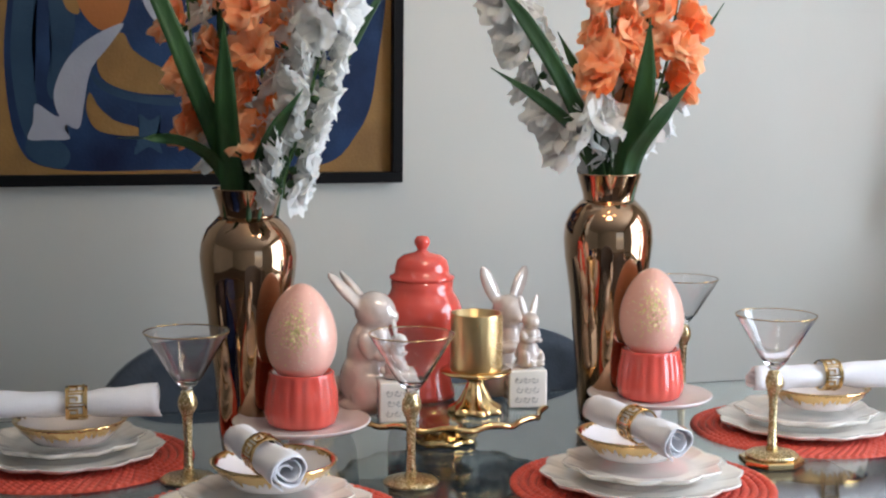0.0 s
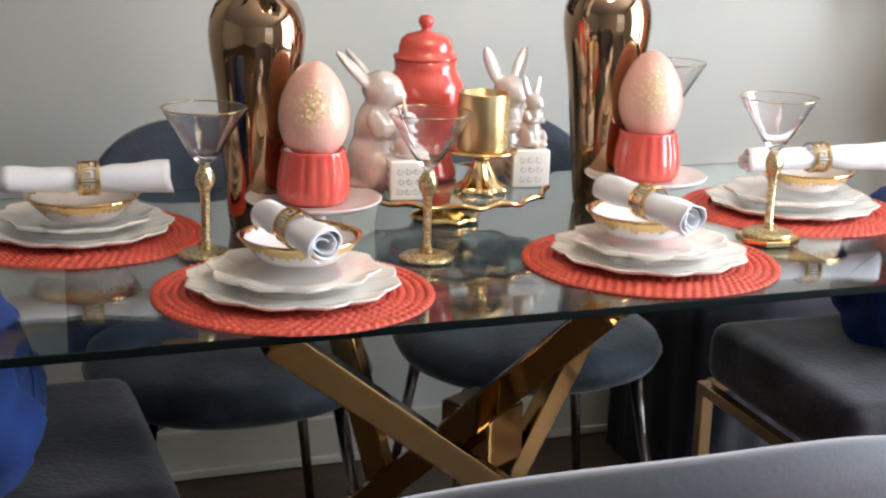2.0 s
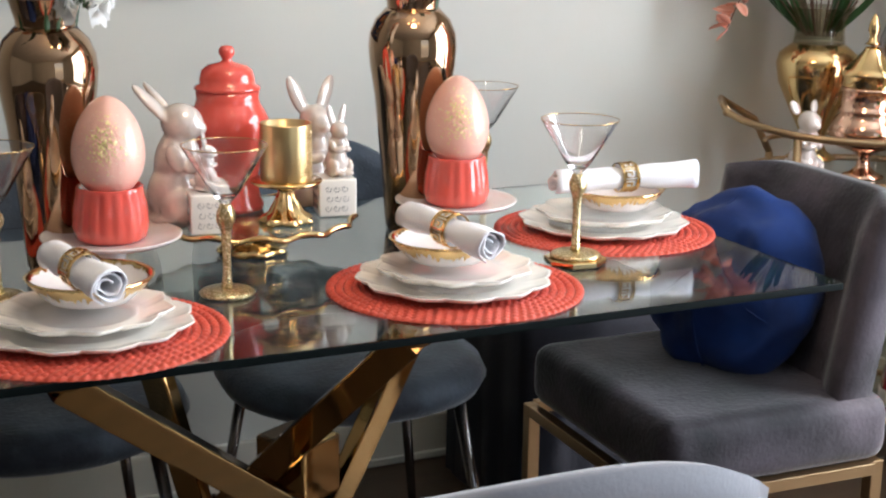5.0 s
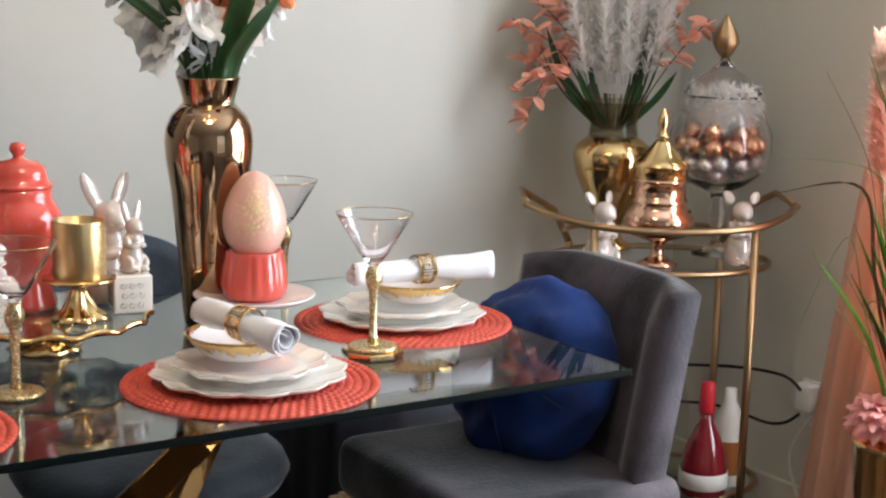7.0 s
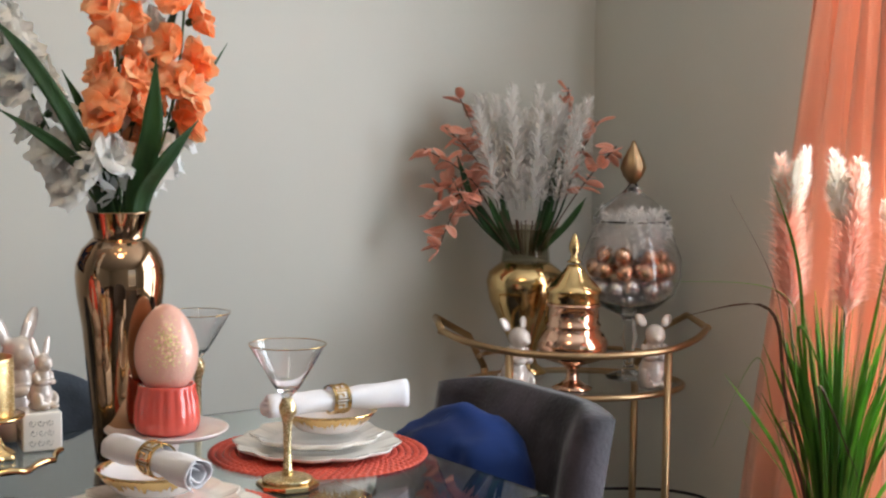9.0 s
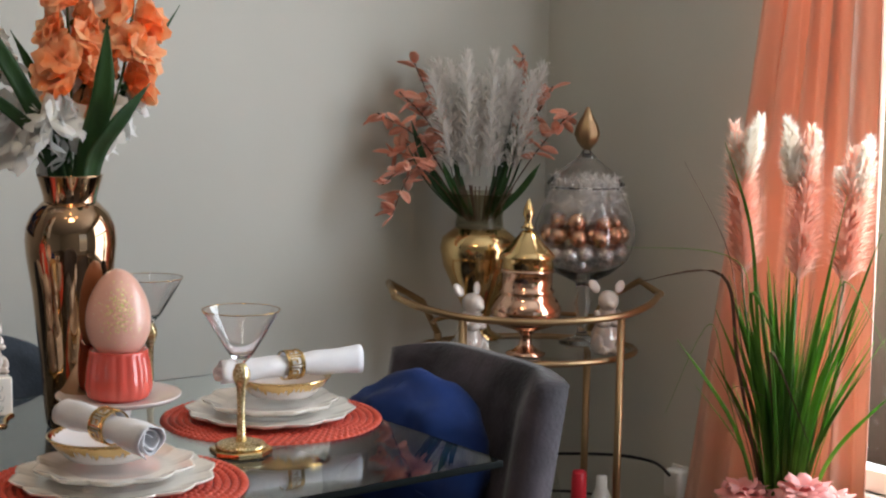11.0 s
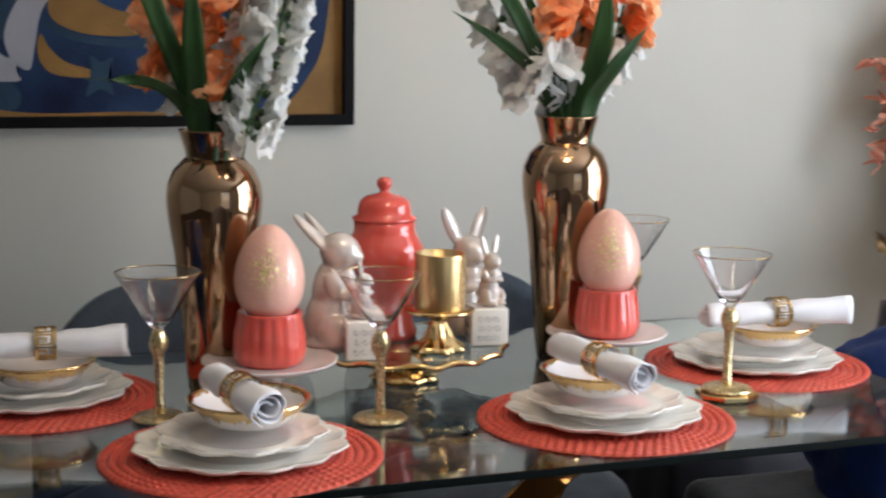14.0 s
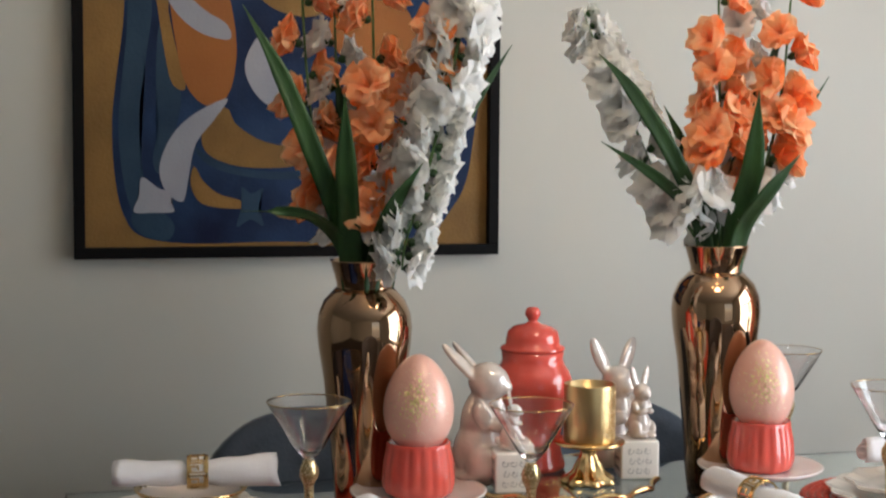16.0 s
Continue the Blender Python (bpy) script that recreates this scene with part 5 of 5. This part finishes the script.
for ring_r, zz, cnt, mt in [(0.045, 0.197, 5, SILVER_B), (0.0, 0.192, 1, SILVER_B), (0.082, 0.226, 11, SILVER_B), (0.035, 0.232, 4, SILVER_B), (0.090, 0.268, 12, COPPER_B), (0.048, 0.268, 6, COPPER_B), (0.0, 0.270, 1, COPPER_B), (0.07, 0.298, 7, COPPER_B)]:
    for k in range(cnt):
        a = 2 * math.pi * (k + rnd.random() * 0.4) / cnt
        spots.append((ring_r * math.cos(a), ring_r * math.sin(a), zz + rnd.uniform(-0.004, 0.004), mt))
ball_me = {}
for x, y, z, mt in spots:
    if mt.name not in ball_me:
        e = bmesh.new()
        bmesh.ops.create_uvsphere(e, u_segments=18, v_segments=12, radius=0.0215)
        ball_me[mt.name] = part("bauble", e, mt, fill)
        ball_me[mt.name].matrix_basis = pose(x, y, z)
    else:
        more("bauble", ball_me[mt.name], pose(x, y, z), fill)


def feather(parent, base, tip, w, seed, mat, n=26, name="feather", droop=0.3):
    """A quill with many fine barbs on both sides."""
    rnd_ = random.Random(seed)
    base, tip = Vector(base), Vector(tip)
    d = (tip - base)
    L = d.length
    s1 = d.cross(Vector((rnd_.uniform(-1, 1), rnd_.uniform(-1, 1), 0.2))).normalized()
    s2 = d.cross(s1).normalized()
    bb = bmesh.new()
    for i in range(n):
        q = 0.10 + 0.90 * i / n
        c = base + d * q
        ww = w * math.sin(math.pi * min(1, q * 0.75 + 0.2)) ** 0.7
        for k in range(4):
            a = 2 * math.pi * (k + rnd_.random()) / 4
            o = (s1 * math.cos(a) + s2 * math.sin(a))
            e1 = c + o * ww * 0.55 * rnd_.uniform(0.7, 1.2) + d * 0.09
            e2 = c + o * ww * rnd_.uniform(0.7, 1.25) + d * 0.13 + Vector((0, 0, -droop * ww * rnd_.random()))
            t = d.normalized().cross(o) * 0.0022
            v = [bb.verts.new(p) for p in (c - t, c + t, e1 + t * 0.9, e1 - t * 0.9)]
            bb.faces.new(v)
            v2 = bb.verts.new(e2)
            bb.faces.new((v[3], v[2], v2))
    join(bb, tube([base, tip], [0.0015, 0.0006], 4))
    return part(name, bb, mat, parent)


fe = thing("feather_tuft", "fluffy white feathers on baubles in a jar", "feathers", Matrix.Translation((1.868, 0.645, ST)))
for k in range(54):
    a = k * 2.4
    r = 0.02 + 0.055 * rnd.random()
    feather(fe, (0.35 * r * math.cos(a), 0.35 * r * math.sin(a), 0.30), (r * 1.3 * math.cos(a), r * 1.3 * math.sin(a), 0.35 + 0.06 * rnd.random()), 0.05, 50 + k, FEATHER, 26)

# urn-shaped vase with pampas and coral sprays
vb = (1.695, 0.835, ST)
vc = thing("urn_vase", "gold-bottomed smoked glass urn vase", "vase", Matrix.Translation(vb))
part("body", lathe([(0, 0), (0.055, 0), (0.058, 0.006), (0.035, 0.02), (0.026, 0.04), (0.035, 0.07), (0.060, 0.12), (0.088, 0.180), (0.096, 0.225), (0.090, 0.250), (0.070, 0.266), (0.060, 0.274), (0, 0.268)], 56), GOLD, vc, "gold lower body")
part("neck", lathe([(0.060, 0.275), (0.057, 0.300), (0.060, 0.330), (0.075, 0.350), (0.082, 0.358), (0.080, 0.359), (0.057, 0.330), (0.054, 0.300), (0.057, 0.275)], 48), SMOKE_THIN, vc, "smoked glass neck")
pb = thing("dried_bouquet", "white pampas plumes with coral sprays and dark leaves", "flowers", Matrix.Translation(vb))
rnd = random.Random(12)
CAMR = Vector((0.80, -0.60, 0))
CAMF = Vector((0.60, 0.80, 0))
for k in range(24):
    u = -0.105 + 0.23 * (k + 0.5) / 24 + rnd.uniform(-0.02, 0.02)
    w = rnd.uniform(-0.07, 0.05)
    b0 = CAMR * (u * 0.28) + CAMF * w * 0.3 + Vector((0, 0, 0.29))
    part("stalk", tube([b0, b0 * 0.5 + (CAMR * u + CAMF * w + Vector((0, 0, 0.46))) * 0.5], 0.0015, 5), DRY, pb)
    feather(pb, CAMR * (u * 0.62) + CAMF * w * 0.7 + Vector((0, 0, 0.40)), CAMR * (u * 1.15) + CAMF * w + Vector((0, 0, 0.62 + 0.07 * rnd.random() - 0.6 * u * u)), 0.058, 80 + k, FEATHER, 40, "plume", 0.5)


def spray(parent, base, mid, tip, seed, mat, leaves=12, size=0.05, wide=0.024):
    rnd_ = random.Random(seed)
    p = spline([base, mid, tip], 10)
    part("twig", tube(p, 0.0016, 5), DRY, parent)
    for i in range(leaves):
        q = p[int(len(p) * (0.45 + 0.53 * i / leaves))]
        o = Vector((rnd_.uniform(-1, 1), rnd_.uniform(-1, 1), rnd_.uniform(-0.7, 0.6))).normalized()
        sd = o.cross(Vector((rnd_.uniform(-1, 1), rnd_.uniform(-1, 1), 1))).normalized()
        pts = [q, q + o * size * 0.5 + Vector((0, 0, 0.004)), q + o * size]
        ps = spline(pts, 3)
        part("petal", strip(ps, [0.003, wide * 0.7, wide, wide * 1.0, wide * 0.9, wide * 0.55, 0.002], sd, 0.2), mat, parent)


for k, (u0, z0, u1, z1, w) in enumerate([(-0.11, 0.50, -0.20, 0.60, 0), (-0.13, 0.47, -0.25, 0.55, -0.04), (-0.14, 0.44, -0.235, 0.38, -0.05), (-0.10, 0.52, -0.17, 0.68, 0.03), (0.11, 0.50, 0.17, 0.62, 0), (0.09, 0.55, 0.10, 0.70, 0.04), (0.13, 0.46, 0.21, 0.56, -0.04), (-0.13, 0.46, -0.22, 0.45, 0.0), (-0.15, 0.42, -0.215, 0.30, -0.06)]):
    spray(pb, CAMR * (u0 * 0.2) + Vector((0, 0, 0.29)), CAMR * u0 + CAMF * w + Vector((0, 0, z0)), CAMR * u1 + CAMF * w * 1.6 + Vector((0, 0, z1)), 200 + k, PINK_P, 18)
for k in range(18):
    sgn = -1 if k % 2 else 1
    u = sgn * (0.05 + 0.13 * rnd.random())
    z = 0.40 + 0.16 * rnd.random()
    w = rnd.uniform(-0.08, 0.06)
    blade(pb, [CAMR * u * 0.25 + Vector((0, 0, 0.30)), CAMR * u * 0.7 + CAMF * w * 0.6 + Vector((0, 0, 0.36 + 0.3 * (z - 0.4))), CAMR * u + CAMF * w + Vector((0, 0, z))], 0.017, CAMR if k % 3 else CAMF, LEAF)

bunny(pose(1.520, 0.645, ST, 0, 0, 10), 0.92, "small white glazed rabbit figurine on the bar cart", ear=30, back=20, elen=0.020)
bunny(pose(1.825, 0.515, ST, 0, 0, -25), 0.92, "small white glazed rabbit figurine on the bar cart", ear=30, back=20, elen=0.020)

LS = 0.1585
bt = thing("liquor_bottle", "red liquor bottle with a red cap on the lower shelf", "bottle", Matrix.Translation((1.748, 0.510, LS)))
part("body", lathe([(0, 0), (0.050, 0), (0.054, 0.006), (0.056, 0.05), (0.050, 0.10), (0.030, 0.150), (0.016, 0.178), (0.014, 0.20), (0, 0.20)], 36), RED_LIQ, bt)
part("label_band", lathe([(0.0545, 0.018), (0.0575, 0.02), (0.0575, 0.055), (0.055, 0.057)], 36), WHITE_PL, bt, "white paper label")
part("cap", lathe([(0, 0.195), (0.018, 0.195), (0.019, 0.20), (0.017, 0.262), (0.014, 0.268), (0, 0.268)], 24), RED_CAP, bt, "long red cap")
bt = thing("liquor_bottle", "white bottle with a picture label on the lower shelf", "bottle", Matrix.Translation((1.842, 0.532, LS)))
part("body", lathe([(0, 0), (0.034, 0), (0.037, 0.005), (0.037, 0.14), (0.030, 0.17), (0.014, 0.205), (0.013, 0.235), (0, 0.236)], 32), WHITE_PL, bt)
part("label_band", lathe([(0.0372, 0.03), (0.0378, 0.032), (0.0378, 0.11), (0.0372, 0.112)], 32), P_RUST, bt, "brown printed label")
bt = thing("decanter", "tall clear glass decanter with a stopper", "decanter", Matrix.Translation((1.775, 0.66, LS)))
part("body", lathe([(0, 0), (0.040, 0), (0.044, 0.006), (0.046, 0.12), (0.036, 0.20), (0.018, 0.27), (0.014, 0.33), (0.020, 0.345), (0.018, 0.345), (0.012, 0.33), (0.016, 0.27), (0.034, 0.20), (0.043, 0.12), (0.040, 0.01), (0, 0.01)], 32), THIN, bt)
part("stopper", lathe([(0, 0.338), (0.011, 0.338), (0.012, 0.35), (0.024, 0.372), (0.020, 0.392), (0, 0.402)], 24), THIN, bt, "glass ball stopper")
bt = thing("liquor_bottle", "small pink bottle at the back of the lower shelf", "bottle", Matrix.Translation((1.60, 0.62, LS)))
part("body", lathe([(0, 0), (0.032, 0), (0.035, 0.005), (0.034, 0.09), (0.02, 0.13), (0.012, 0.15), (0, 0.15)], 28), RED_LIQ, bt)
part("cap", lathe([(0, 0.15), (0.015, 0.15), (0.014, 0.19), (0, 0.19)], 18), RED_CAP, bt)

# ---- pampas arrangement in front of the curtain ----
PF = 0.92
pbx = (-0.55 + PF * 2.39, -1.985 + PF * 1.973, 0)
pt = tagged(part("floor_planter", lathe([(0, 0), (0.10, 0), (0.105, 0.01), (0.09, 0.10), (0.10, 0.28), (0.115, 0.42), (0.12, 0.43), (0.11, 0.43), (0.10, 0.40), (0, 0.40)], 48), GOLD), "tall gold floor planter under the pampas arrangement", "planter")
pt.matrix_basis = pose(*pbx) @ Matrix.Diagonal((1, 1, 1.15, 1))
ga = thing("pampas_arrangement", "coral pampas plumes, long green grass and coral blossoms", "flowers", pose(pbx[0], pbx[1], 1.263 * (1 - PF)) @ Matrix.Scale(PF, 4))
SIDE = Vector((0.60, -0.80, 0))
FWD = Vector((0.80, 0.60, 0))
rnd = random.Random(21)
for k in range(120):
    u = rnd.gauss(0, 0.075)
    w = rnd.gauss(0, 0.05)
    z = rnd.uniform(0.78, 1.0) - abs(u) * 0.5
    b0 = SIDE * u * 0.22 + FWD * w * 0.3 + Vector((0, 0, 0.40))
    blade(ga, [b0, SIDE * u * 0.6 + FWD * w * 0.7 + Vector((0, 0, 0.40 + (z - 0.40) * 0.55)), SIDE * u * 1.35 + FWD * w * 1.4 + Vector((0, 0, z))], 0.0085, SIDE if k % 2 else FWD, GRASS, "grass_blade", 0.15)
for k, (u, z, ue, ze) in enumerate([(-0.13, 0.95, -0.30, 0.93), (-0.10, 0.98, -0.33, 1.0), (-0.07, 0.92, 0.03, 0.70), (-0.12, 1.0, -0.22, 1.18), (-0.08, 1.05, -0.14, 1.22), (0.10, 0.95, 0.20, 0.80), (-0.03, 0.80, 0.05, 0.62), (-0.15, 0.85, -0.24, 0.66), (0.12, 0.9, 0.17, 1.05), (-0.10, 0.72, -0.02, 0.70), (0.06, 0.9, 0.10, 1.12)]):
    blade(ga, [SIDE * u * 0.2 + Vector((0, 0, 0.40)), SIDE * u * 0.75 + FWD * -0.05 + Vector((0, 0, 0.4 + (z - 0.4) * 0.65)), SIDE * u * 1.05 + FWD * -0.07 + Vector((0, 0, z)), SIDE * ue + FWD * -0.08 + Vector((0, 0, ze))], 0.007, FWD if k % 2 else SIDE, GRASS if k % 3 else DRY, "grass_blade", 0.15)
for k, (u, zt, w) in enumerate([(-0.115, 1.275, -0.02), (0.012, 1.272, -0.05), (0.118, 1.235, 0.0)]):
    b0 = SIDE * u * 0.85 + FWD * w + Vector((0, 0, 0.92))
    t0 = SIDE * u + FWD * w + Vector((0, 0, zt - 0.04))
    part("stalk", tube([SIDE * u * 0.2 + Vector((0, 0, 0.40)), b0, b0 + (t0 - b0) * 0.5], 0.0022, 5), STEM, ga)
    for q in range(5):
        j = SIDE * rnd.uniform(-0.016, 0.016) + FWD * rnd.uniform(-0.02, 0.02)
        feather(ga, b0 + j * 0.3, t0 + j + Vector((0, 0, -0.02 * q)), 0.050, 300 + 9 * k + q, PLUME, 80, "plume", 0.1)
    for q in range(6):
        j = SIDE * rnd.uniform(-0.04, 0.04) + FWD * rnd.uniform(-0.02, 0.02)
        feather(ga, t0 + j * 0.2 + Vector((0, 0, -0.11)), t0 + j * 1.0 + Vector((0, 0, 0.030 - 0.012 * q)), 0.030, 400 + 9 * k + q, PLUME_TIP, 60, "plume_tip", -0.5)


def dahlia(parent, c, R, seed):
    rnd_ = random.Random(seed)
    for layer in range(5):
        cnt = [18, 16, 13, 10, 6][layer]
        el = [-12, 12, 34, 56, 76][layer]
        for k in range(cnt):
            p = petal(R * (1 - 0.09 * layer) * rnd_.uniform(0.92, 1.08), R * 0.42, 0.35, 0.004, seed * 100 + layer * 20 + k)
            p.transform(Matrix.Translation(c) @ pose(0, 0, 0, 0, 0, 360 * k / cnt + 11 * layer) @ pose(0, 0, 0, 0, 90 - el + rnd_.uniform(-8, 8), 0))
            part("petal", p, DAHLIA, parent)


dahlia(ga, SIDE * -0.075 + FWD * -0.06 + Vector((0, 0, 0.495)), 0.078, 1)
dahlia(ga, SIDE * 0.045 + FWD * -0.09 + Vector((0, 0, 0.515)), 0.085, 2)
dahlia(ga, SIDE * 0.10 + FWD * 0.03 + Vector((0, 0, 0.47)), 0.07, 3)
dahlia(ga, SIDE * -0.02 + FWD * 0.08 + Vector((0, 0, 0.465)), 0.07, 4)
